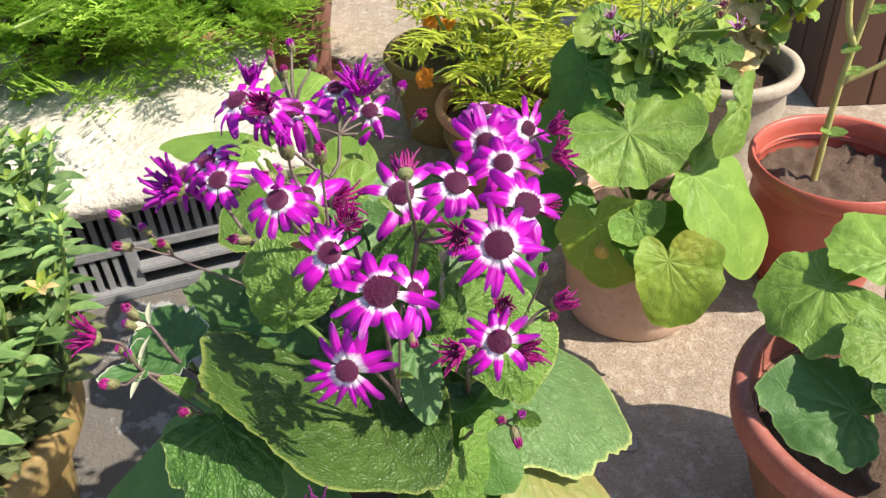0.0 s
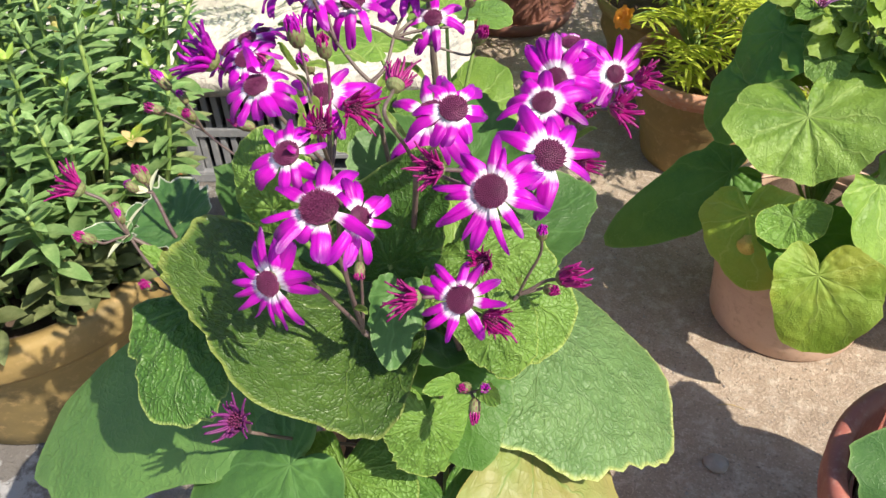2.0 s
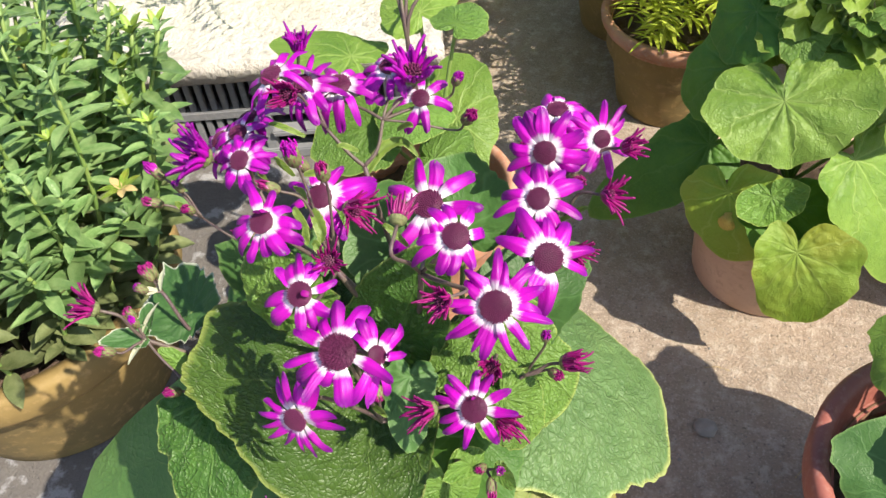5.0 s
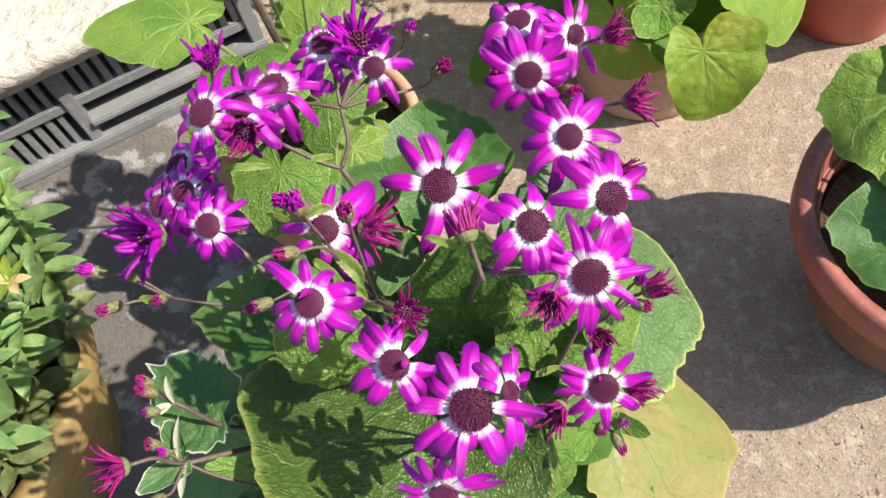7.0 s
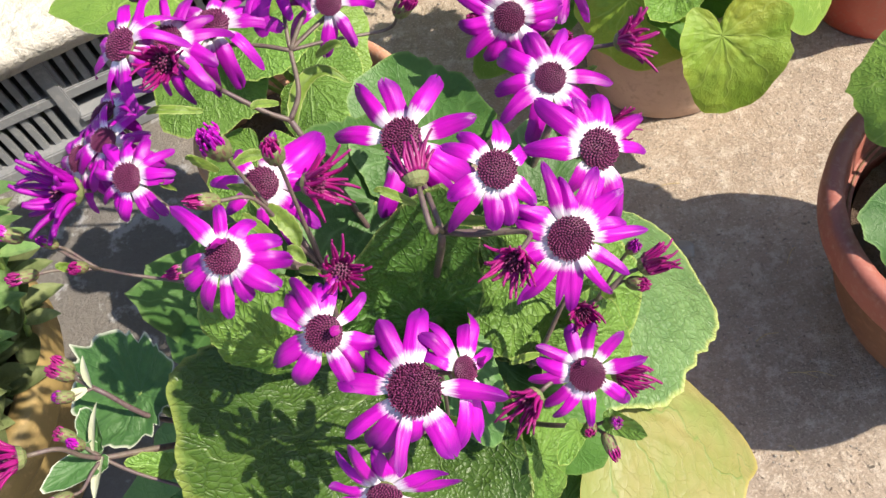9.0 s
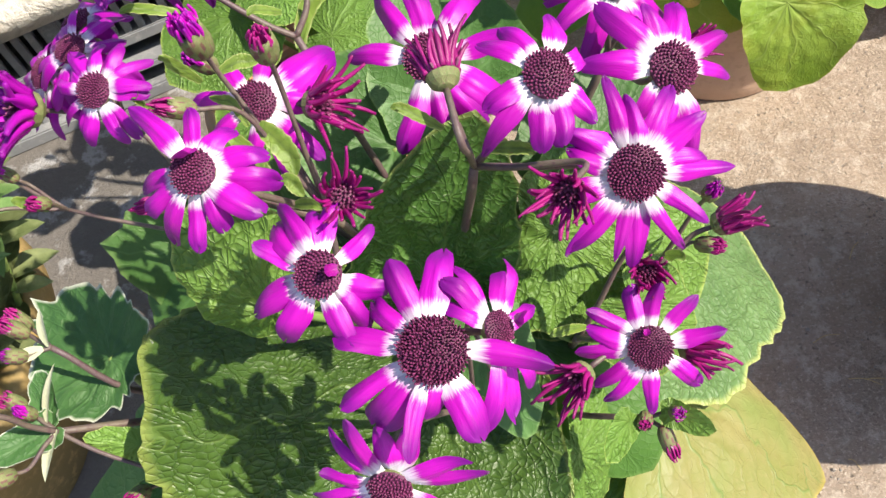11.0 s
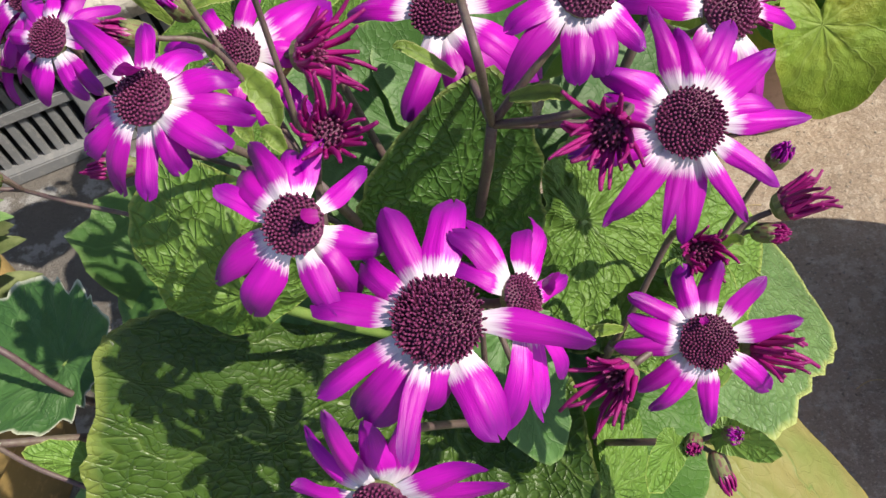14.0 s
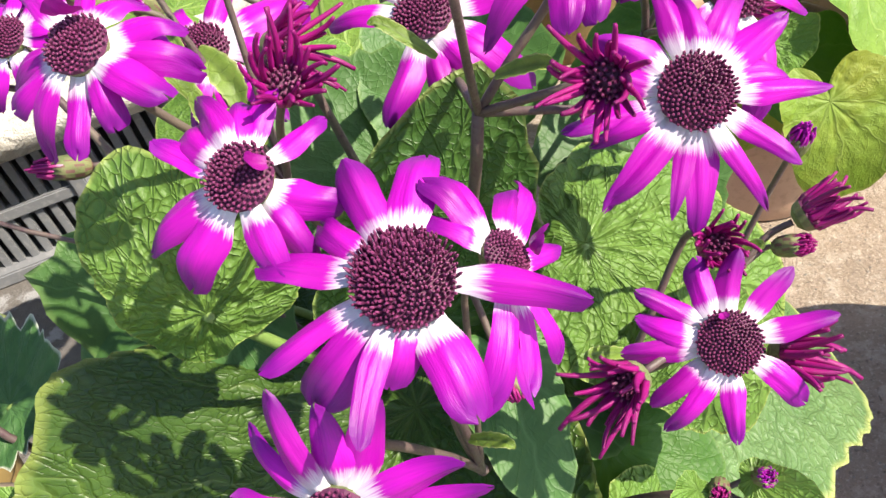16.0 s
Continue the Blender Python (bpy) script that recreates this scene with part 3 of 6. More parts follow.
def disc_mesh(r, dome, n, tall, seed, curly=0.0):
    """A dome of small florets in a spiral, with a green cup under it."""
    rng = random.Random(seed)
    verts, faces, slots = [], [], []
    # cup below
    prof = [(0.0, -0.9), (0.45, -0.85), (0.85, -0.55), (1.0, -0.1), (0.95, 0.05), (0.6, 0.3 * dome), (0.0, 0.42 * dome)]
    seg = 14
    for pr, pz in prof:
        for s in range(seg):
            a = 2 * math.pi * s / seg
            verts.append((pr * r * math.cos(a), pr * r * math.sin(a), pz * r))
    for i in range(len(prof) - 1):
        for s in range(seg):
            faces.append((i * seg + s, i * seg + (s + 1) % seg, (i + 1) * seg + (s + 1) % seg, (i + 1) * seg + s))
            slots.append(2 if i < 3 else 0)
    fr = r / math.sqrt(n) * 0.74
    for k in range(n):
        u = math.sqrt((k + 0.5) / n)
        a = k * 2.39996
        base = Vector((u * r * math.cos(a), u * r * math.sin(a), dome * r * 0.45 * (1 - u * u)))
        out = Vector((math.cos(a) * u * 0.55, math.sin(a) * u * 0.55, 1)).normalized()
        side = out.cross(Vector((0.2, 1, 0.1))).normalized()
        oth = out.cross(side)
        h = tall * rng.uniform(0.75, 1.25) * (1 + curly * (u > 0.45) * rng.uniform(0, 1.2))
        b0 = len(verts)
        lean = Vector((rng.uniform(-1, 1), rng.uniform(-1, 1), 0)) * h * (0.12 + 0.35 * curly)
        for lev, (q, rad) in enumerate(((0.0, 1.0), (0.75, 0.95), (1.0, 0.5))):
            for s in range(5):
                b = 2 * math.pi * s / 5 + k
                verts.append(base + out * h * q + lean * q * q + (side * math.cos(b) + oth * math.sin(b)) * fr * rad)
        for lev in range(2):
            for s in range(5):
                faces.append((b0 + lev * 5 + s, b0 + lev * 5 + (s + 1) % 5, b0 + lev * 5 + 5 + (s + 1) % 5, b0 + lev * 5 + 5 + s))
                slots.append(lev)
        faces.append(tuple(b0 + 10 + s for s in range(5)))
        slots.append(1 if k % 3 else 0)
    return make_mesh("flower_head", verts, faces, [DISC, DISC_TIP, CALYX], slots=slots, smooth=False)


def flower(plant, at, n, petals, disc_r, droop=0.15, lift=0.12, seed=0, florets=150, curly=0.0, mat=None, cup=0.28, stubs=(), taper=0.25, wide=1.0):
    """An open flower: petals as (degrees, reach in mm, width in mm)."""
    m = facing(at, n)
    head = link_mesh("flower_head", disc_mesh(disc_r, 0.8, florets, disc_r * 0.15, seed, curly), m, plant)
    rng = random.Random(seed + 5)
    for k, (deg, reach, width) in enumerate(petals):
        pm = m @ Matrix.Translation((0, 0, -0.0006 - 0.0009 * (k % 3))) @ Matrix.Rotation(radians(deg), 4, "Z")
        me = petal_mesh(reach * (0.5 + 0.5 * wide) * 1.02 / 1000, width * wide * rng.uniform(0.96, 1.18) / 1000, disc_r * 0.80, droop * rng.uniform(0.3, 1.7) + rng.uniform(-0.10, 0.12), lift * rng.uniform(0.4, 1.8), mat or PETAL, seed * 40 + k, cup, taper=taper)
        link_mesh("petal", me, pm, head)
    for deg, size in stubs:
        pm = m @ Matrix.Rotation(radians(deg), 4, "Z") @ Matrix.Translation((disc_r * 0.95, 0, disc_r * 0.35)) @ Matrix.Rotation(radians(-140), 4, "Y")
        me = petal_mesh(disc_r * size, disc_r * size * 0.62, 0.0, 0.35, 0.0, PETAL_FOLDED, seed * 40 + 33)
        link_mesh("petal", me, pm, head)
    return head


def some_petals(count, reach, width, seed, spread=360, start=0):
    rng = random.Random(seed)
    return [(start + spread * (k + rng.uniform(-0.25, 0.25)) / count, reach * rng.uniform(0.85, 1.12), width * rng.uniform(0.8, 1.2)) for k in range(count)]


def spiky(plant, at, n, size, seed, count=18, spread=0.6, mat=None, name="half_open_flower", stout=1.0):
    """A half-open flower: a cup with many narrow rolled petals standing up."""
    rng = random.Random(seed)
    m = facing(at, n, rng.uniform(0, 6))
    size *= 0.68
    r = size * 0.40
    head = link_mesh(name, disc_mesh(r, 1.0, 50, r * 0.4, seed), m, plant)
    for k in range(count):
        a = 2 * math.pi * (k + rng.uniform(-0.4, 0.4)) / count
        lean = spread * rng.uniform(0.35, 1.35)
        Ln = size * rng.uniform(0.6, 1.2)
        out = Vector((math.cos(a), math.sin(a), 0))
        w = out * math.sin(lean) + Vector((0, 0, math.cos(lean)))
        p0 = out * r * rng.uniform(0.7, 0.95)
        turn = Vector((-math.sin(a), math.cos(a), 0)) * Ln * rng.uniform(-0.25, 0.25) + out * Ln * rng.uniform(-0.2, 0.3)
        thick = size * rng.uniform(0.065, 0.10) * stout
        v, f = tube_data([p0, p0 + w * Ln * 0.35, p0 + w * Ln * 0.75 + turn * 0.4, p0 + w * Ln + turn], thick, thick * 0.45, 5, 3)
        me = make_mesh("petal", v, f, mat or PETAL_YOUNG, [(0.35 + 0.65 * ((q // 5) / (len(v) / 5)), (q % 5) / 5) for q in range(len(v))])
        link_mesh("petal", me, m, head)
    return head


def bud(plant, at, n, size, seed, show=0.5):
    """A closed bud: a striped cup of narrow sepals with a brush of folded petals."""
    rng = random.Random(seed)
    size *= 0.82
    m = facing(at, n, rng.uniform(0, 6))
    prof = [(0.06, -0.60), (0.19, -0.54), (0.28, -0.34), (0.31, -0.08), (0.30, 0.16), (0.27, 0.38), (0.21, 0.30)]
    seg = 26
    verts = []
    for i, (pr, pz) in enumerate(prof):
        for s in range(seg):
            rib = s % 2
            rr = pr * size * (1 + (0.16 if rib else 0.0) * (pr > 0.1))
            zz = pz + (0.12 * rib + rng.uniform(-0.03, 0.03) if i == 5 else 0.0)
            verts.append((rr * math.cos(2 * math.pi * s / seg), rr * math.sin(2 * math.pi * s / seg), zz * size))
    faces = [(i * seg + s, i * seg + (s + 1) % seg, (i + 1) * seg + (s + 1) % seg, (i + 1) * seg + s) for i in range(len(prof) - 1) for s in range(seg)]
    faces.append(tuple(range(seg))[::-1])
    slots = [1 if (f // 1) % 4 == 1 or f < seg else 0 for f in range(len(faces))]
    head = link_mesh("bud", make_mesh("bud", verts, faces, [CALYX, CALYX_RIB], slots=slots), m, plant)
    v2, f2, u2 = [], [], []
    flare = rng.uniform(-0.25, 0.45)
    for k in range(40):
        a, q = rng.uniform(0, 6.28), math.sqrt(rng.random()) * 0.25 * size
        out = Vector((math.cos(a), math.sin(a), 0))
        p0 = out * q + Vector((0, 0, 0.15 * size))
        p1 = out * q * (1 + flare) + Vector((0, 0, size * (0.38 + show * (1 - 0.5 * q / (0.25 * size))) * rng.uniform(0.85, 1.15)))
        p1 += Vector((rng.uniform(-1, 1), rng.uniform(-1, 1), 0)) * size * 0.05
        v, f = tube_data([p0, (p0 + p1) / 2 + out * q * 0.35, p1], size * 0.062, size * 0.034, 5, 3)
        b0 = len(v2)
        v2 += v
        u2 += [((0.05 if k % 3 else 0.3) + 0.65 * (j / len(v)), (j % 5) / 5) for j in range(len(v))]
        f2 += [tuple(b0 + j for j in face) for face in f]
    link_mesh("petals", make_mesh("petals", v2, f2, PETAL_YOUNG if seed % 3 else PETAL, u2), m, head)
    return head


def lathe(profile, seg=48, wobble=0.0, seed=0, caps=True):
    bm = bmesh.new()
    rng = random.Random(seed)
    ph = rng.uniform(0, 6)
    rings = []
    for r, z in profile:
        rings.append([bm.verts.new((r * (1 + wobble * math.sin(2 * math.pi * s / seg * 2 + ph)) * math.cos(2 * math.pi * s / seg), r * (1 + wobble * math.sin(2 * math.pi * s / seg * 3 + ph)) * math.sin(2 * math.pi * s / seg), z)) for s in range(seg)])
    for a, b in zip(rings, rings[1:]):
        for s in range(seg):
            bm.faces.new((a[s], a[(s + 1) % seg], b[(s + 1) % seg], b[s]))
    if caps:
        bm.faces.new(rings[0][::-1])
        bm.faces.new(rings[-1])
    return bm


def pot(at, r_top, r_base, high, lip, mat, label, soil=0.03, thick=0.010, name="flower_pot", group="flower pots", wobble=0.006, body_mat=None, belly=0.0):
    """A tapered pot with a rolled lip, and soil in it."""
    x, y = at
    t = thing(name, (x, y, 0), label, "pot", group)
    m = Matrix.Translation((x, y, 0))
    k = high - lip
    rk = r_base + (r_top - thick - r_base) * k / high
    wall = [(r_base + (rk - r_base) * u + belly * math.sin(math.pi * u) * r_top, 0.004 + (k - 0.004) * u) for u in (0, 0.15, 0.3, 0.45, 0.6, 0.75, 0.9, 1.0)]
    rs = r_base + (r_top - thick - r_base) * (high - soil) / high - 0.002
    part("body", lathe([(r_base * 0.97, 0.0)] + wall + [(rk - 0.002, k - 0.001), (rs + 0.006, high - soil - 0.03), (r_base * 0.8, 0.012)], 56, wobble, int(abs(x) * 100)), body_mat or mat, t, m=m)
    rim = [(rk - 0.004, k - 0.001), (r_top - 0.003, k), (r_top, k + 0.006), (r_top + 0.001, high - 0.007), (r_top - 0.002, high - 0.0015), (r_top - thick * 0.5, high), (r_top - thick - 0.001, high - 0.003), (r_top - thick - 0.003, high - 0.015), (rs + 0.002, high - soil - 0.02)]
    part("rim", lathe(rim, 72, wobble, int(abs(x) * 100), False), mat, t, m=m)
    bm = bmesh.new()
    bmesh.ops.create_grid(bm, x_segments=26, y_segments=26, size=1)
    for v in bm.verts:
        q = Vector((v.co.x, v.co.y))
        big = max(abs(q.x), abs(q.y))
        if big > 0:
            q = q * (big / q.length)
        v.co = (q.x * rs, q.y * rs, high - soil + 0.012 * noise.noise((q.x * 4 + x * 9, q.y * 4, 0.3)) + 0.008 * noise.noise((q.x * 11, q.y * 13 + y, 1.3)))
    s = part("soil", bm, SOIL, t, "crumbly brown soil", m=m)
    return t


# ---- ground ----
bm = bmesh.new()
bmesh.ops.create_grid(bm, x_segments=60, y_segments=60, size=1)
for v in bm.verts:
    far = max(abs(v.co.x), abs(v.co.y))
    k = 3.0 * far if far < 0.7 else 2.1 + (far - 0.7) * 3000
    s = k / far if far else 0
    v.co = (v.co.x * s, v.co.y * s + 0.8, 0.0)
tagged(part("ground", bm, GROUND), "worn grey-beige concrete yard floor with stains and painted shade", "floor", kind="structure")

# ---- main flowering plant and its pot ----
pot((-0.02, 0.47), 0.115, 0.085, 0.20, 0.03, TERRACOTTA, "terracotta flower pot half hidden under broad leaves")
cin = thing("cineraria", (-0.02, 0.47, 0.18), "blooming cineraria with magenta and white daisy flowers in a pot", "plant")
CROWN = Vector((-0.02, 0.46, 0.20))

# broad leaves: joint, tip, upper side, half widths, back reach
add_leaf(cin, (-0.054, 0.413, 0.404), (-0.146, 0.361, 0.399), (-0.54, -0.33, 0.77), 0.098, 0.094, 0.040, LEAF_OLIVE, CROWN, "large dark green quilted leaf with a pale rim", 3, cup=-0.04, curl=0.66, wave=0.03, quilt=0.0022, nr=36, nt=160, teeth=0.026, nteeth=52, sinus=0.0, point=0.0)
add_leaf(cin, (0.038, 0.512, 0.328), (0.155, 0.518, 0.264), (-0.39, 0.08, 0.92), 0.101, 0.110, 0.025, LEAF_GREY, CROWN, "broad grey-green leaf with a yellow rim", 5, cup=-0.29, curl=-0.12, wave=0.025, quilt=0.0016, nr=34, nt=190, teeth=0.030, nteeth=46)
add_leaf(cin, (0.056, 0.428, 0.298), (0.162, 0.383, 0.228), (0.39, 0.15, 0.91), 0.069, 0.082, 0.012, LEAF_YELLOW, CROWN, "yellowing lower leaf", 7, cup=-0.29, curl=-0.21, quilt=0.0016, nr=26, nt=130, teeth=0.03, nteeth=24, lobes=0.07, wave=0.09)
add_leaf(cin, (-0.138, 0.400, 0.356), (-0.292, 0.296, 0.284), (-0.04, -0.39, 0.92), 0.084, 0.066, 0.04, LEAF_SMOOTH, CROWN, "smooth broad mid-green leaf", 9, cup=-0.13, curl=-0.15, quilt=0.0010, nr=26, nt=140, pleat=0.03)
add_leaf(cin, (-0.145, 0.360, 0.423), (-0.121, 0.296, 0.409), (0.09, -0.41, 0.91), 0.040, 0.040, 0.012, LEAF, CROWN, "", 11, cup=-0.17, curl=-0.32, quilt=0.0024, nr=24, nt=140, sinus=0.3, teeth=0.07, nteeth=26, lobes=0.05)
add_leaf(cin, (0.009, 0.367, 0.366), (0.016, 0.345, 0.342), (0.47, -0.21, 0.86), 0.044, 0.027, 0.025, LEAF_LIGHT, CROWN, "", 13, cup=-0.24, curl=-0.32, quilt=0.0018, teeth=0.07, nteeth=26, nr=18)
add_leaf(cin, (-0.045, 0.345, 0.315), (-0.030, 0.285, 0.275), (0.0, -0.5, 0.85), 0.050, 0.050, 0.03, LEAF_LIGHT, CROWN, "", 15, cup=-0.2, curl=-0.2, quilt=0.0016, teeth=0.07, nteeth=26, nr=18)
add_leaf(cin, (0.012, 0.438, 0.446), (0.078, 0.416, 0.422), (0.25, -0.5, 0.8), 0.042, 0.044, 0.020, LEAF_LIGHT, (0.0, 0.43, 0.36), "", 17, cup=-0.25, curl=-0.3, quilt=0.0030, teeth=0.06, nr=22, nt=96, nteeth=24, sinus=0.3)
add_leaf(cin, (0.040, 0.402, 0.436), (0.062, 0.386, 0.413), (0.3, -0.5, 0.8), 0.025, 0.025, 0.014, LEAF_LIGHT, (0.0, 0.42, 0.36), "", 19, cup=-0.3, curl=-0.3, quilt=0.0028, teeth=0.06, nr=18)
add_leaf(cin, (-0.020, 0.400, 0.440), (-0.010, 0.361, 0.423), (0.3, -0.6, 0.7), 0.017, 0.017, 0.012, LEAF_DARK, (-0.01, 0.43, 0.37), "", 21, cup=-0.2, curl=-0.2, teeth=0.12, nteeth=20, nr=14, nt=60)
add_leaf(cin, (-0.040, 0.428, 0.430), (-0.014, 0.441, 0.507), (0.2, -0.65, 0.73), 0.041, 0.030, 0.026, LEAF, (-0.02, 0.46, 0.36), "", 23, cup=0.21, curl=-0.06, quilt=0.0030, nr=20, nt=80)
add_leaf(cin, (0.000, 0.440, 0.420), (0.045, 0.420, 0.425), (0.1, -0.5, 0.85), 0.034, 0.034, 0.02, LEAF_OLIVE, (-0.01, 0.46, 0.36), "", 25, cup=-0.2, curl=-0.2, quilt=0.0032, nr=20, nt=80)
add_leaf(cin, (-0.096, 0.396, 0.484), (-0.110, 0.398, 0.524), (-0.12, -0.62, 0.78), 0.022, 0.034, 0.018, LEAF_LIGHT, (-0.04, 0.46, 0.36), "", 27, cup=-0.29, curl=-0.4, quilt=0.0030, nr=20, nt=80, sinus=0.3)
add_leaf(cin, (-0.120, 0.460, 0.430), (-0.175, 0.435, 0.425), (-0.2, -0.5, 0.8), 0.045, 0.040, 0.02, LEAF_DARK, (-0.05, 0.46, 0.36), "", 29, cup=-0.2, curl=-0.2, quilt=0.0012, nr=18)
add_leaf(cin, (-0.111, 0.485, 0.405), (-0.168, 0.456, 0.455), (-0.19, -0.57, 0.80), 0.054, 0.035, 0.02, LEAF_DARK, (-0.05, 0.47, 0.34), "", 31, cup=-0.15, curl=-0.24, quilt=0.0012, nr=18, teeth=0.07, nteeth=24)
add_leaf(cin, (-0.055, 0.500, 0.440), (-0.090, 0.520, 0.470), (0.0, -0.4, 0.9), 0.045, 0.045, 0.02, LEAF_DARK, (-0.03, 0.47, 0.36), "", 33, cup=0.2, quilt=0.0012, nr=18)
add_leaf(cin, (-0.020, 0.520, 0.450), (-0.040, 0.560, 0.480), (0.0, -0.4, 0.9), 0.040, 0.040, 0.02, LEAF_DARK, (-0.02, 0.47, 0.36), "", 35, cup=0.2, quilt=0.0012, nr=16)
add_leaf(cin, (0.030, 0.470, 0.440), (0.060, 0.520, 0.455), (0.1, -0.4, 0.9), 0.035, 0.035, 0.02, LEAF_DARK, (0.0, 0.47, 0.36), "", 37, cup=0.2, quilt=0.0012, nr=16)
add_leaf(cin, (-0.181, 0.408, 0.445), (-0.208, 0.434, 0.449), (-0.11, -0.29, 0.95), 0.030, 0.025, 0.022, LEAF_TOOTHED, (-0.164, 0.398, 0.430), "toothed leaf with pale curled margin", 39, cup=0.33, curl=0.06, teeth=0.20, nteeth=22, nr=18, nt=132, sinus=0.3)
add_leaf(cin, (-0.191, 0.372, 0.460), (-0.212, 0.359, 0.466), (-0.3, -0.4, 0.8), 0.008, 0.008, 0.004, LEAF_TOOTHED, None, "", 41, cup=0.5, teeth=0.12, nteeth=18, nr=12, nt=60)
add_leaf(cin, (-0.161, 0.366, 0.446), (-0.179, 0.368, 0.455), (-0.2, -0.5, 0.8), 0.007, 0.007, 0.003, LEAF_LIGHT, (-0.152, 0.380, 0.425), "", 42, cup=-0.3, teeth=0.10, nteeth=14, nr=10, nt=50)
add_leaf(cin, (-0.193, 0.376, 0.460), (-0.196, 0.394, 0.466), (-0.3, -0.3, 0.8), 0.009, 0.007, 0.003, LEAF_TOOTHED, None, "", 44, cup=0.4, teeth=0.10, nteeth=14, nr=10, nt=50)
add_leaf(cin, (-0.075, 0.330, 0.330), (-0.130, 0.270, 0.290), (-0.1, -0.4, 0.9), 0.060, 0.060, 0.03, LEAF_DARK, CROWN, "", 45, cup=-0.2, curl=-0.2, nr=18)
add_leaf(cin, (0.02, 0.36, 0.29), (0.06, 0.29, 0.25), (0.1, -0.4, 0.9), 0.05, 0.05, 0.03, LEAF, CROWN, "", 47, cup=-0.2, curl=-0.2, nr=18)
add_leaf(cin, (-0.012, 0.440, 0.385), (-0.020, 0.385, 0.400), (0.0, -0.6, 0.8), 0.045, 0.045, 0.02, LEAF_DARK, (-0.02, 0.46, 0.34), "", 49, cup=0.1, quilt=0.0026, nr=18)
add_leaf(cin, (0.010, 0.410, 0.372), (0.038, 0.362, 0.346), (0.1, -0.5, 0.85), 0.036, 0.034, 0.02, LEAF_SHADE, CROWN, "", 51, cup=-0.2, curl=-0.2, nr=16, nt=80)
for k, (c, tip) in enumerate((((0.030, 0.362, 0.418), (0.018, 0.345, 0.424)), ((0.046, 0.364, 0.416), (0.060, 0.352, 0.424)), ((-0.148, 0.372, 0.455), (-0.140, 0.350, 0.440)))):
    add_leaf(cin, c, tip, (0, -0.6, 0.8), 0.006, 0.006, 0.005, LEAF_LIGHT, None, "", 60 + k, nr=8, nt=32, sinus=0.2, quilt=0.0006, name="bract")

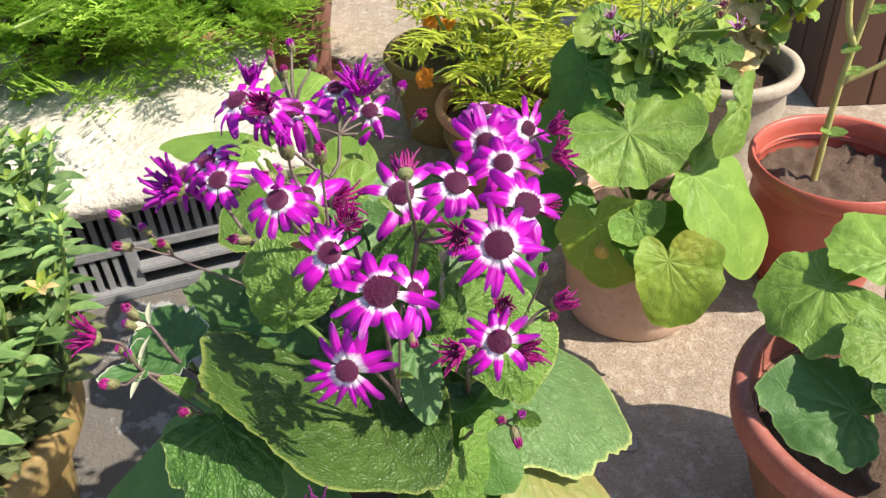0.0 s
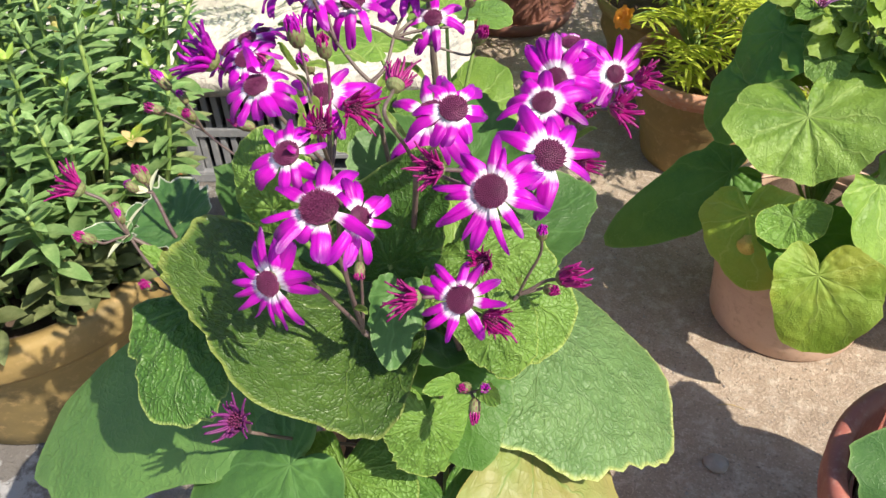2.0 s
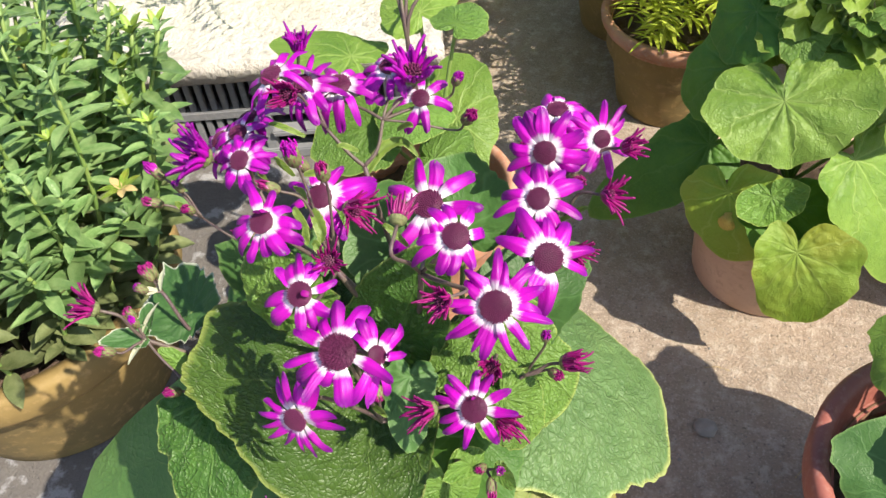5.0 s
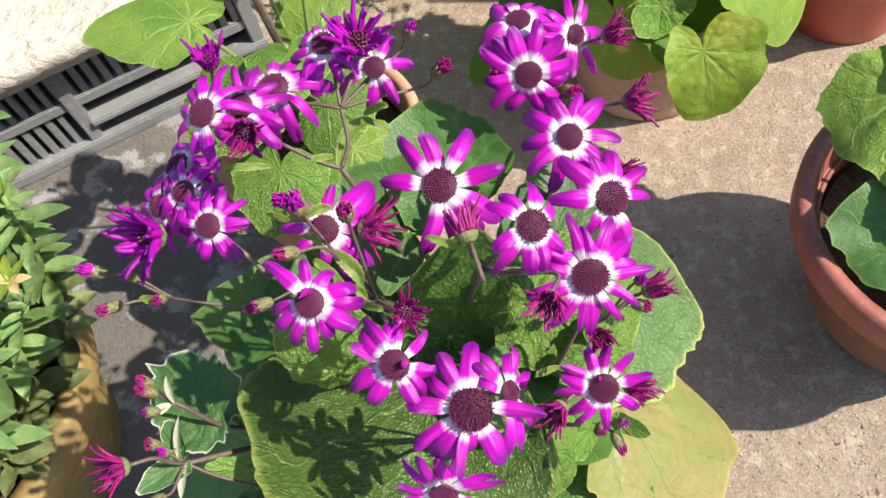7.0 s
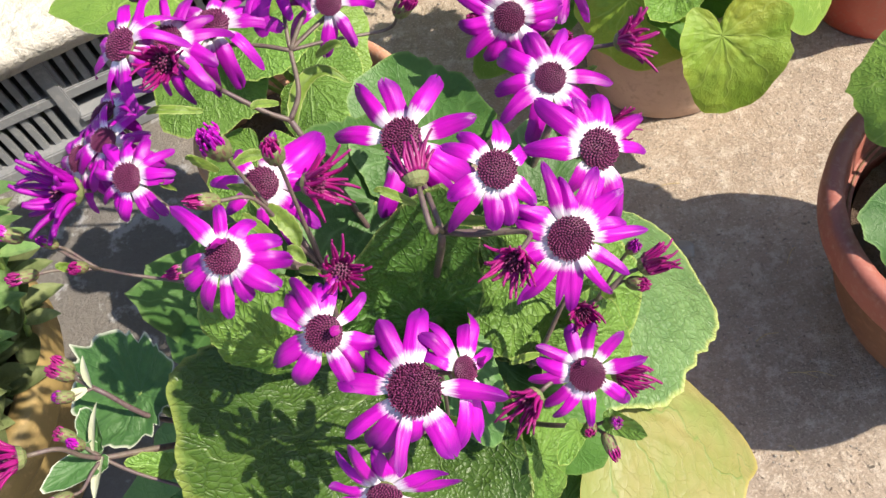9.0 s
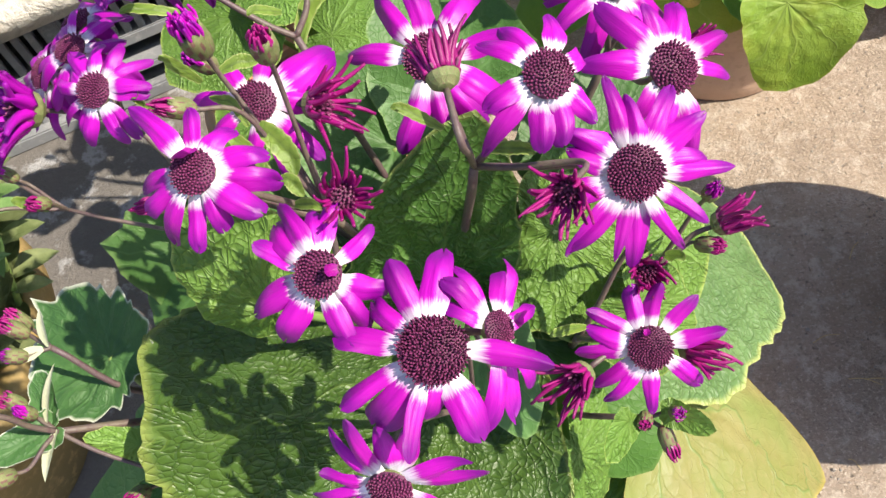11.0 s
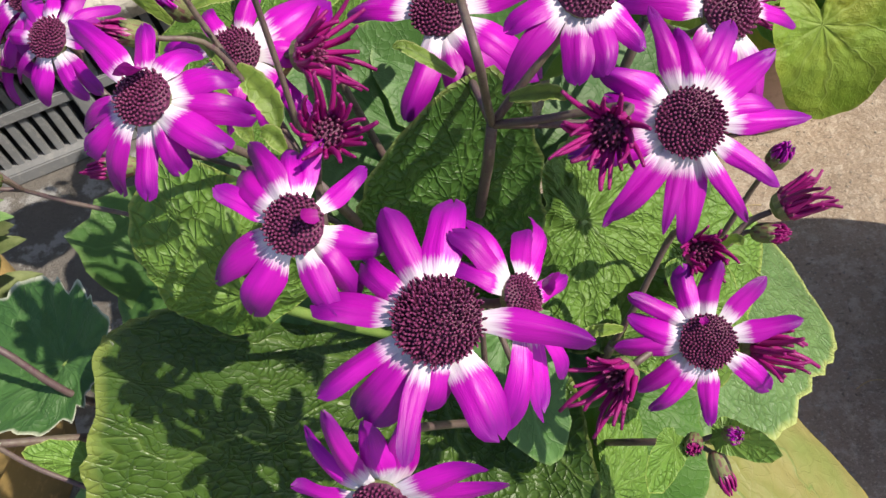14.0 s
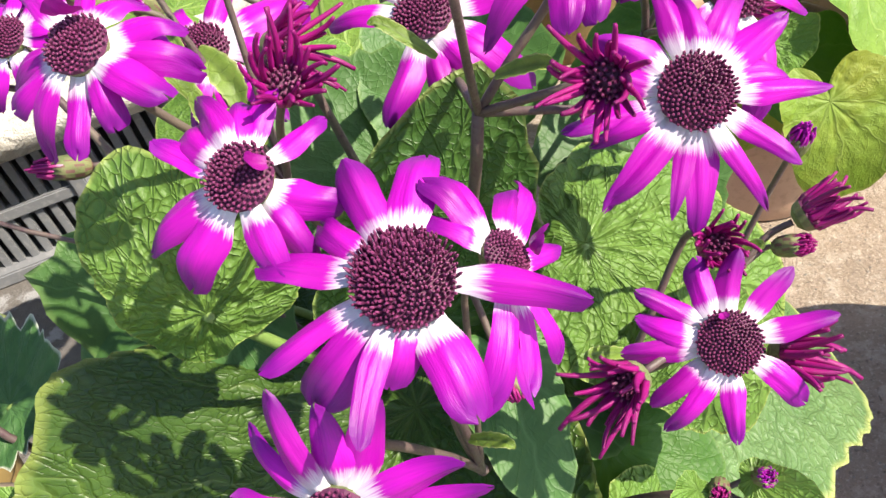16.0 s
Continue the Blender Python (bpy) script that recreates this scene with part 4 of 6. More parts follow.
FLOWERS = {
    "A": ((0.037, 0.404, 0.525), (0.07, -0.70, 0.71), 0.0090, 0.10, [(-168, 32, 4.8), (-156, 26, 5), (-135, 34, 5.2), (-124, 32, 5.4), (-103, 30, 5.2), (-88, 33, 7), (-66, 34, 5.2), (-36, 29, 6.2), (-3, 31, 5.8), (12, 25, 8), (36, 29, 7.5), (65, 29, 7.9), (84, 24, 6), (101, 31, 7.7), (138, 25, 9), (165, 22, 6)]),
    "B": ((-0.029, 0.3445, 0.5415), (0.07, -0.37, 0.93), 0.0093, 0.16, [(84, 30, 8.8), (111, 28, 7.4), (142, 23, 6.6), (166, 29, 6.6), (-159, 32, 5), (-130, 27, 9), (-113, 30, 5), (-97, 19, 8), (-65, 27, 9.5), (-5, 33, 6.4)]),
    "C": ((-0.011, 0.351, 0.536), (0.75, -0.26, 0.61), 0.0052, 0.2, [(149, 22, 6), (173, 16, 5.2), (124, 21, 5), (91, 19, 5), (65, 25, 6.4), (29, 19, 5), (-30, 25, 5), (-50, 27, 5), (-68, 28, 3.2), (-81, 29, 5)]),
    "D": ((-0.049, 0.319, 0.508), (-0.11, -0.92, 0.39), 0.0066, 0.10, [(97, 28, 6.4), (122, 24, 5.6), (162, 21, 4.4), (-178, 29, 5), (-140, 28, 5), (-118, 24, 4.4), (-72, 26, 5), (-56, 26, 5), (-12, 30, 6), (13, 28, 7), (45, 27, 9), (68, 24, 8), (-160, 26, 5), (-95, 24, 5)]),
    "E": ((0.035, 0.362, 0.485), (-0.04, -0.60, 0.80), 0.0074, 0.10, [(81, 22, 6), (106, 22, 6), (135, 24, 5.2), (162, 22, 5.6), (178, 25, 6), (-149, 23, 5), (-125, 26, 5), (-97, 24, 6.2), (-44, 23, 6.2), (4, 25, 5.8), (41, 23, 6)]),
    "F": ((-0.058, 0.367, 0.552), (-0.04, -0.49, 0.87), 0.0068, 0.2, [(108, 25, 6.2), (89, 18, 4.4), (76, 22, 5), (25, 20, 4.4), (-30, 20, 5.8), (-52, 19, 5.8), (-79, 22, 6.2), (-132, 24, 7), (-168, 25, 7.6), (133, 23, 6), (148, 20, 5.2)]),
    "G": ((-0.089, 0.395, 0.570), (-0.04, -0.43, 0.90), 0.0066, 0.3, [(53, 17, 6), (17, 20, 7), (-15, 23, 5.8), (-44, 23, 7.4), (-66, 18, 5.4), (-102, 23, 5), (-129, 24, 5), (-159, 21, 4.8), (173, 20, 4.8), (120, 25, 6), (90, 20, 5)]),
    "H": ((-0.027, 0.478, 0.516), (-0.10, -0.35, 0.93), 0.0094, 0.2, [(160, 36, 8.6), (122, 36, 7.8), (88, 30, 8), (48, 36, 8.4), (1, 34, 8.8), (-41, 37, 9), (-110, 37, 8), (-67, 32, 8.4), (-89, 35, 7.4)]),
    "I": ((0.013, 0.416, 0.563), (0.24, -0.40, 0.88), 0.0074, 0.25, [(76, 21, 6.6), (121, 20, 6), (144, 23, 6), (-157, 21, 7), (-136, 28, 6.2), (-97, 22, 7), (-69, 20, 7), (-31, 20, 6), (30, 18, 5.4)]),
    "J": ((0.057, 0.444, 0.526), (0.40, -0.50, 0.77), 0.0088, 0.15, [(149, 32, 8.5), (-175, 30, 7.6), (77, 25, 8.4), (42, 29, 6.2), (15, 27, 4.4), (-58, 33, 8.6), (-90, 22, 8), (-121, 22, 6.8), (110, 24, 7)]),
    "J2": ((0.043, 0.478, 0.537), (0.05, -0.45, 0.88), 0.0068, 0.25, some_petals(10, 27, 8, 71)),
    "K": ((0.033, 0.540, 0.516), (-0.05, -0.85, 0.50), 0.0078, 0.15, some_petals(12, 28, 8, 72)),
    "K_top": ((0.034, 0.573, 0.526), (0.0, 0.0, 1.0), 0.0070, 0.40, some_petals(11, 26, 8, 73)),
    "K_side": ((0.066, 0.566, 0.512), (0.55, -0.55, 0.6), 0.0060, 0.1, some_petals(12, 24, 6, 74)),
    "L": ((-0.088, 0.455, 0.531), (0.15, -0.5, 0.85), 0.0075, 0.2, [(30, 36, 13), (5, 26, 9), (-40, 30, 7), (-62, 30, 6.5), (-90, 24, 6), (130, 20, 6), (170, 22, 6), (-150, 20, 6), (80, 22, 6)]),
    "M1": ((-0.134, 0.506, 0.577), (-0.35, -0.20, 0.85), 0.0075, 0.42, some_petals(12, 27, 6.5, 75)),
    "M2": ((-0.104, 0.535, 0.553), (0.10, -0.15, 0.97), 0.0080, 0.45, some_petals(11, 28, 6.5, 76)),
    "M4": ((-0.118, 0.515, 0.566), (-0.1, -0.45, 0.85), 0.0065, 0.38, some_petals(11, 25, 6.0, 83)),
    "M3": ((-0.050, 0.541, 0.546), (0.1, -0.5, 0.87), 0.0060, 0.3, some_petals(7, 24, 6, 77)),
    "M5": ((-0.074, 0.552, 0.560), (-0.1, -0.2, 1.0), 0.0065, 0.45, some_petals(10, 25, 6.5, 78)),
    "N2": ((-0.145, 0.464, 0.541), (-0.15, -0.45, 0.85), 0.0065, 0.32, some_petals(13, 22, 5.0, 79)),
    "N4": ((-0.176, 0.490, 0.530), (-0.45, -0.30, 0.80), 0.0062, 0.35, some_petals(14, 23, 5.0, 81)),
    "N5": ((-0.158, 0.488, 0.541), (-0.1, -0.2, 0.95), 0.0060, 0.38, some_petals(12, 22, 5.5, 82)),
    "N3": ((-0.166, 0.514, 0.531), (-0.35, 0.1, 0.93), 0.0070, 0.40, some_petals(12, 25, 7.0, 80)),
}
FORKS = {
    "main": (-0.014, 0.424, 0.515), "mid": (-0.070, 0.425, 0.500), "back": (-0.079, 0.502, 0.515), "right": (0.045, 0.500, 0.480),
    "far_left": (-0.130, 0.458, 0.490), "low": (0.015, 0.395, 0.430), "front": (-0.030, 0.370, 0.430), "left_up": (-0.191, 0.402, 0.470), "left_low": (-0.189, 0.371, 0.459), "upper_left": (-0.188, 0.460, 0.482),
    "back_left": (-0.106, 0.510, 0.536), "back_up": (-0.072, 0.526, 0.536), "right_up": (0.044, 0.536, 0.494), "left_head": (-0.150, 0.478, 0.512),
    "right_low": (0.050, 0.415, 0.445), "bud_low": (0.038, 0.366, 0.408), "under": (-0.084, 0.314, 0.380),
}
STEM_OF = {"A": "main", "I": "main", "H": "main", "J": "right", "J2": "right", "K": "right_up", "K_top": "right_up", "K_side": "right_up", "F": "mid", "G": "mid", "L": "mid",
           "M1": "back_left", "M2": "back_up", "M3": "back_up", "M4": "back_left", "M5": "back_up", "N2": "left_head", "N3": "left_head", "N4": "left_head", "N5": "left_head", "B": "front", "C": "front", "D": "front", "E": "low"}
for key, via, r in (("main", (-0.030, 0.445, 0.40), 0.0026), ("mid", (-0.05, 0.45, 0.38), 0.0026), ("back", (-0.055, 0.485, 0.40), 0.0028), ("right", (0.01, 0.49, 0.38), 0.0028),
                    ("far_left", (-0.075, 0.465, 0.41), 0.0026), ("low", (0.01, 0.42, 0.36), 0.0026), ("front", (-0.03, 0.41, 0.36), 0.0026), ("left_up", (-0.11, 0.42, 0.36), 0.0019), ("left_low", (-0.10, 0.41, 0.36), 0.0021),
                    ("upper_left", (-0.10, 0.450, 0.42), 0.0013), ("right_low", (0.02, 0.43, 0.38), 0.0018), ("bud_low", (0.01, 0.385, 0.37), 0.0018), ("under", (-0.075, 0.365, 0.310), 0.0016)):
    tube("stem", [CROWN, via, *({"left_up": [(-0.167, 0.396, 0.428)], "left_low": [(-0.160, 0.383, 0.430)]}.get(key, [])), FORKS[key]], r * (0.72 if key == "back" else 0.95), r * (0.55 if key == "back" else 0.68), STEM, cin, "purplish green flower stem", bumpy=0.05)

for key, lower, r in (("back_left", "back", 0.0013), ("back_up", "back", 0.0013), ("right_up", "right", 0.0015), ("left_head", "far_left", 0.0015)):
    a, b = Vector(FORKS[lower]), Vector(FORKS[key])
    tube("stem", [a, (a + b) / 2 + Vector((0.003, -0.002, -0.003)), b], r * 1.1, r * 0.85, STEM, cin, bumpy=0.05)


def stalk(at, n, fork, r=0.0011):
    a, f = Vector(at), Vector(FORKS[fork])
    d = Vector(n).normalized()
    gap = (a - f).length
    tube("stalk", [f, f + (a - f) * 0.4 - d * gap * 0.12, a - d * min(0.022, gap * 0.4), a - d * 0.005], r * 1.25, r, STEM, cin, sides=6, n=5)


for k, (key, (at, n, r, droop, petals)) in enumerate(FLOWERS.items()):
    flower(cin, at, n, petals, r, droop, seed=k + 1, florets=430 if key == "B" else (240 if key in "AE" else 170), curly=0.4 if key == "B" else 0.0, cup=0.34 if droop > 0.4 else 0.28, wide=1.0 if key in "BCDE" else 1.07 if key == "A" else 1.12, mat=PETAL_WHITE_EYED if key in ("A", "B", "C", "E", "H", "I", "J") else PETAL_VIOLET if key[0] in "MN" else None, taper={"A": 0.52, "D": 0.48, "B": -0.05, "C": 0.0, "G": 0.12, "F": 0.12, "H": 0.1}.get(key, 0.25), stubs={"E": ((95, 0.55),), "F": ((5, 0.9),), "G": ((75, 1.5),), "C": ((40, 1.3),)}.get(key, ()))
    stalk(at, n, STEM_OF[key], 0.0009 if STEM_OF[key] in ("back_up", "back_left", "left_head") else 0.0011)

SPIKY_FRONT = (((-0.050, 0.389, 0.556), (0.35, -0.5, 0.8), 0.017, "mid", 0.5), ((0.014, 0.387, 0.545), (-0.3, -0.8, 0.5), 0.018, "main", 0.55), ((0.050, 0.365, 0.473), (0.8, -0.4, 0.3), 0.018, "low", 0.4),
               ((0.011, 0.356, 0.484), (-0.7, -0.6, 0.3), 0.018, "low", 0.45), ((0.080, 0.500, 0.527), (0.8, -0.3, 0.45), 0.018, "right", 0.6), ((-0.055, 0.545, 0.562), (0.1, -0.2, 1.0), 0.027, "back_up", 0.6),
               ((-0.179, 0.471, 0.531), (-0.6, -0.4, 0.7), 0.029, "left_head", 0.6), ((-0.131, 0.540, 0.575), (0.15, 0.0, 1.0), 0.018, "back_left", 0.35), ((-0.207, 0.362, 0.498), (-0.7, -0.3, 0.6), 0.020, "left_low", 0.55),)
SPIKY_BACK = (((-0.111, 0.485, 0.582), (0.1, -0.7, 0.6), 0.021, "back_left", 0.4), ((-0.076, 0.299, 0.412), (0.0, -0.6, 0.8), 0.020, "under", 0.65), ((0.083, 0.558, 0.515), (0.8, -0.2, 0.5), 0.017, "right_up", 0.5),
              ((0.075, 0.420, 0.462), (0.7, 0.0, 0.4), 0.019, "right_low", 0.3), ((0.038, 0.388, 0.490), (0.1, -0.6, 0.5), 0.016, "low", 0.35), ((0.068, 0.470, 0.505), (0.6, -0.3, 0.2), 0.016, "right_up", 0.4),
              ((-0.066, 0.452, 0.528), (0.8, -0.3, 0.2), 0.022, "mid", 0.7), ((-0.0164, 0.412, 0.574), (-0.12, 0.85, 0.2), 0.0185, "main", 0.40),)
for k, (at, n, size, fork, spread) in enumerate(SPIKY_FRONT + SPIKY_BACK):
    spiky(cin, at, n, size, 200 + k, 24, spread, PETAL_DULL if k == 10 else PETAL_VIOLET if k in (5, 6, 7) else None, stout=1.35 if k in (4, 5, 6, 7, 11) else 1.0)
    stalk(at, n, fork, 0.0010)

BUDS_TOP = (((-0.090, 0.441, 0.576), (0, -0.2, 1), 0.017, "mid", 0.6), ((-0.068, 0.433, 0.576), (0.1, -0.2, 1), 0.015, "mid", 0.4), ((-0.016, 0.534, 0.541), (0.5, -0.3, 0.8), 0.015, "back_up", 0.6),
            ((-0.221, 0.471, 0.507), (-0.7, 0.0, 0.7), 0.013, "upper_left", 0.7), ((-0.216, 0.453, 0.497), (-0.8, -0.3, 0.4), 0.012, "upper_left", 0.6), ((-0.188, 0.451, 0.499), (-0.2, -0.5, 0.8), 0.011, "upper_left", 0.4),)
BUDS_LEFT = (((-0.205, 0.468, 0.500), (-0.5, 0, 0.9), 0.010, "upper_left", 0.4), ((-0.209, 0.418, 0.467), (-0.3, 0.2, 0.9), 0.012, "left_up", 0.45), ((-0.200, 0.350, 0.471), (-0.5, -0.5, 0.6), 0.012, "left_low", 0.5),
             ((-0.202, 0.397, 0.476), (-0.6, -0.2, 0.7), 0.011, "left_up", 0.15), ((-0.204, 0.409, 0.476), (-0.5, 0.1, 0.8), 0.012, "left_up", 0.45), ((-0.203, 0.381, 0.469), (-0.5, 0.1, 0.8), 0.011, "left_low", 0.15), ((-0.197, 0.376, 0.468), (-0.1, -0.1, 1.0), 0.010, "left_low", 0.6), ((-0.157, 0.345, 0.450), (-0.2, -0.6, 0.7), 0.012, "left_low", 0.5),)
BUDS_LOW = (((0.069, 0.415, 0.455), (0.5, -0.4, 0.4), 0.012, "right_low", 0.4), ((0.064, 0.409, 0.500), (0.1, -0.3, 0.9), 0.011, "right_low", 0.5), ((0.044, 0.356, 0.408), (0.2, -0.8, -0.5), 0.012, "bud_low", 0.6),
            ((0.036, 0.362, 0.416), (-0.2, -0.7, 0.6), 0.011, "bud_low", 0.1), ((0.048, 0.362, 0.420), (0.2, -0.5, 0.8), 0.010, "bud_low", 0.1), ((0.055, 0.535, 0.500), (0.5, -0.6, 0.5), 0.016, "right_up", 0.4),
            ((0.020, 0.560, 0.500), (-0.6, -0.4, 0.5), 0.014, "right_up", 0.6), ((-0.028, 0.552, 0.556), (0.4, -0.2, 0.9), 0.012, "back_up", 0.5), ((-0.015, 0.350, 0.500), (0.2, -0.5, -0.4), 0.010, "front", 0.2),
            ((-0.098, 0.424, 0.566), (-0.6, -0.3, 0.6), 0.012, "mid", 0.6), ((-0.105, 0.470, 0.540), (-0.3, -0.3, 0.9), 0.014, "mid", 0.4), ((-0.125, 0.425, 0.520), (-0.8, -0.4, 0.4), 0.012, "mid", 0.7),)
for k, (at, n, size, fork, show) in enumerate(BUDS_TOP + BUDS_LEFT + BUDS_LOW):
    bud(cin, at, n, size, 300 + k, show)
    stalk(at, n, fork, 0.0008)

# ---- second plant behind, in a terracotta pot ----
pot((-0.150, 0.755), 0.105, 0.078, 0.24, 0.035, TERRACOTTA, "orange terracotta pot with dark soil", soil=0.05)
young = thing("cineraria", (-0.15, 0.79, 0.2), "young cineraria with bright green leaves and few buds", "plant")
YB = (-0.15, 0.79, 0.2)
for k, (c, tip, up, w) in enumerate((((-0.115, 0.808, 0.418), (-0.105, 0.843, 0.423), (-0.03, -0.35, 0.94), 0.030), ((-0.117, 0.791, 0.312), (-0.075, 0.797, 0.316), (0.23, -0.5, 0.83), 0.080), ((-0.125, 0.735, 0.300), (-0.085, 0.720, 0.300), (0.1, -0.4, 0.9), 0.050),
                                     ((-0.222, 0.783, 0.382), (-0.308, 0.807, 0.392), (-0.06, 0.18, 0.98), 0.052), ((-0.190, 0.740, 0.330), (-0.240, 0.700, 0.325), (-0.1, -0.4, 0.9), 0.048), ((-0.165, 0.840, 0.405), (-0.200, 0.880, 0.420), (0, -0.4, 0.9), 0.042),
                                     ((-0.145, 0.755, 0.350), (-0.145, 0.705, 0.355), (0, -0.4, 0.9), 0.040), ((-0.110, 0.700, 0.270), (-0.090, 0.660, 0.255), (0.2, -0.5, 0.85), 0.042), ((-0.175, 0.680, 0.285), (-0.190, 0.630, 0.270), (0.0, -0.5, 0.85), 0.045), ((-0.120, 0.790, 0.300), (-0.085, 0.790, 0.290), (0.2, -0.4, 0.9), 0.045))):
    add_leaf(young, c, tip, up, w, w, w * 0.55, LEAF_BACK if k % 2 else LEAF_LIGHT, YB, "", 400 + k, cup=-0.15, curl=-0.2, teeth=0.05, quilt=0.0015, nr=12, nt=60)
for k, at in enumerate(((-0.167, 0.839, 0.466), (-0.19, 0.835, 0.455), (-0.175, 0.82, 0.445), (-0.145, 0.83, 0.450))):
    tube("stalk", [(-0.15, 0.79, 0.21), (-0.165, 0.80, 0.40), at], 0.003, 0.0014, STEM, young, n=5)
    bud(young, at, (0.1 * k - 0.1, 0, 1), 0.016, 420 + k, 0.4)

# ---- beige pot with a broad-leaved plant ----
pot((0.245, 0.945), 0.112, 0.092, 0.165, 0.02, BEIGE_POT, "pale beige clay pot under drooping leaves")
broad = thing("cineraria", (0.245, 0.945, 0.17), "large-leaved cineraria with small faded mauve flowers", "plant")
BB = (0.245, 0.945, 0.15)
BROAD_LARGE = (((0.207, 0.875, 0.325), (0.226, 0.824, 0.290), (0.0, -0.66, 0.75), 0.092, 0.079, 0.054, LEAF_BACK, 0.09),
               ((0.174, 0.851, 0.210), (0.196, 0.808, 0.131), (-0.32, -0.85, 0.41), 0.059, 0.055, 0.033, LEAF_LIME, -0.13),
               ((0.252, 0.795, 0.192), (0.259, 0.749, 0.119), (0.08, -0.89, 0.45), 0.066, 0.044, 0.037, LEAF_LIME, 0.17),
               ((0.217, 0.839, 0.225), (0.230, 0.820, 0.203), (0.02, -0.74, 0.67), 0.036, 0.040, 0.018, LEAF_LIGHT, 0.41),
               ((0.291, 0.876, 0.261), (0.406, 0.832, 0.143), (0.58, -0.52, 0.63), 0.091, 0.058, 0.023, LEAF_BACK, -0.13),
               ((0.346, 0.910, 0.332), (0.371, 0.916, 0.287), (0.29, -0.55, 0.78), 0.059, 0.067, 0.027, LEAF_BACK, -0.13),)
BROAD_LOW = (((0.147, 0.943, 0.196), (0.011, 0.872, 0.123), (-0.2, -0.6, 0.77), 0.048, 0.046, 0.03, LEAF_SHADE, -0.22),
             ((0.240, 0.862, 0.190), (0.262, 0.835, 0.150), (0.0, -0.8, 0.6), 0.060, 0.060, 0.03, LEAF_SHADE, -0.1),
             # added leaf, mostly hidden, that fills a gap in the plant's ground shadow
             ((0.222, 0.848, 0.188), (0.262, 0.800, 0.166), (0.5, -0.2, 0.85), 0.044, 0.044, 0.02, LEAF_SHADE, -0.1),
             ((0.165, 0.960, 0.370), (0.120, 0.955, 0.330), (-0.4, -0.5, 0.8), 0.055, 0.055, 0.03, LEAF_SHADE, -0.2),
             ((0.150, 0.940, 0.310), (0.100, 0.930, 0.260), (-0.4, -0.6, 0.7), 0.050, 0.050, 0.03, LEAF_SHADE, -0.2),
             ((0.190, 0.970, 0.370), (0.160, 0.945, 0.360), (-0.1, -0.4, 0.9), 0.032, 0.032, 0.02, LEAF_LIGHT, -0.2),)
BROAD_CROWN = (((0.262, 0.955, 0.370), (0.285, 0.930, 0.360), (0.1, -0.5, 0.9), 0.030, 0.030, 0.02, LEAF_BACK, -0.2),
               ((0.285, 0.960, 0.405), (0.325, 0.950, 0.420), (0.1, -0.5, 0.9), 0.024, 0.024, 0.015, LEAF_CROWN, -0.2),
               ((0.235, 0.970, 0.410), (0.225, 0.940, 0.405), (0.0, -0.4, 0.9), 0.026, 0.026, 0.015, LEAF_CROWN, 0.2),
               ((0.215, 0.935, 0.365), (0.213, 0.905, 0.345), (0.0, -0.6, 0.8), 0.025, 0.025, 0.015, LEAF_LIGHT, 0.2),
               ((0.298, 0.930, 0.355), (0.318, 0.910, 0.335), (0.2, -0.5, 0.8), 0.026, 0.026, 0.015, LEAF_CROWN, 0.0),
               ((0.185, 0.985, 0.400), (0.155, 0.975, 0.395), (-0.2, -0.3, 0.9), 0.026, 0.026, 0.015, LEAF_BACK, -0.1),)
for k, (c, tip, up, wl, wr, back, mat, cup) in enumerate(BROAD_LARGE + BROAD_LOW + BROAD_CROWN):
    add_leaf(broad, c, tip, up, wl, wr, back, mat, BB if c[2] > 0.27 else None, "", 500 + k, cup=cup, curl=-0.25, wave=0.06, quilt=0.0018, nr=20, nt=96, teeth=0.03, nteeth=24, pleat=0.035 if mat is LEAF_LIME else 0.13 if k == 0 else 0.06, point=0.0)
rngb = random.Random(8)
m = facing((0.1812, 0.8376, 0.1790), (0.05, -0.97, 0.24))
ring = [((0.0115 + 0.0045 * noise.noise((k * 0.9, 2.0, 0.0))) * math.cos(k * 0.449), 0.0125 * math.sin(k * 0.449), 0.0004) for k in range(14)]
low = [(x * 0.9, y * 0.9, -0.0006) for x, y, z in ring]
link_mesh("dry_patch", make_mesh("dry_patch", ring + low, [tuple(range(14))] + [(k, k + 14, (k + 1) % 14 + 14, (k + 1) % 14) for k in range(14)], DRY_YELLOW), m, broad, "pale yellow dry patch on a leaf")
for k in range(54):
    a, q = rngb.uniform(0, 6.28), math.sqrt(rngb.random())
    c = Vector((0.250 + 0.085 * q * math.cos(a), 0.970 + 0.05 * q * math.sin(a), 0.335 + rngb.uniform(0.0, 0.095)))
    ln = rngb.uniform(0.018, 0.034)
    add_leaf(broad, c, c + Vector((math.cos(a), math.sin(a) - 0.5, rngb.uniform(-0.4, 0.5))).normalized() * ln, (rngb.uniform(-0.2, 0.8), -0.5 + rngb.uniform(-0.4, 0.3), 0.9), ln * 0.7, ln * 0.7, ln * 0.4, LEAF_CROWN if k % 3 else LEAF_LIGHT, (0.252 + 0.45 * (c.x - 0.252), 0.958 + 0.45 * (c.y - 0.958), c.z - 0.045), "", 560 + k, cup=rngb.uniform(-0.3, 0.5), curl=-0.3, teeth=0.14, nteeth=16, wave=0.15, nr=10, nt=48)
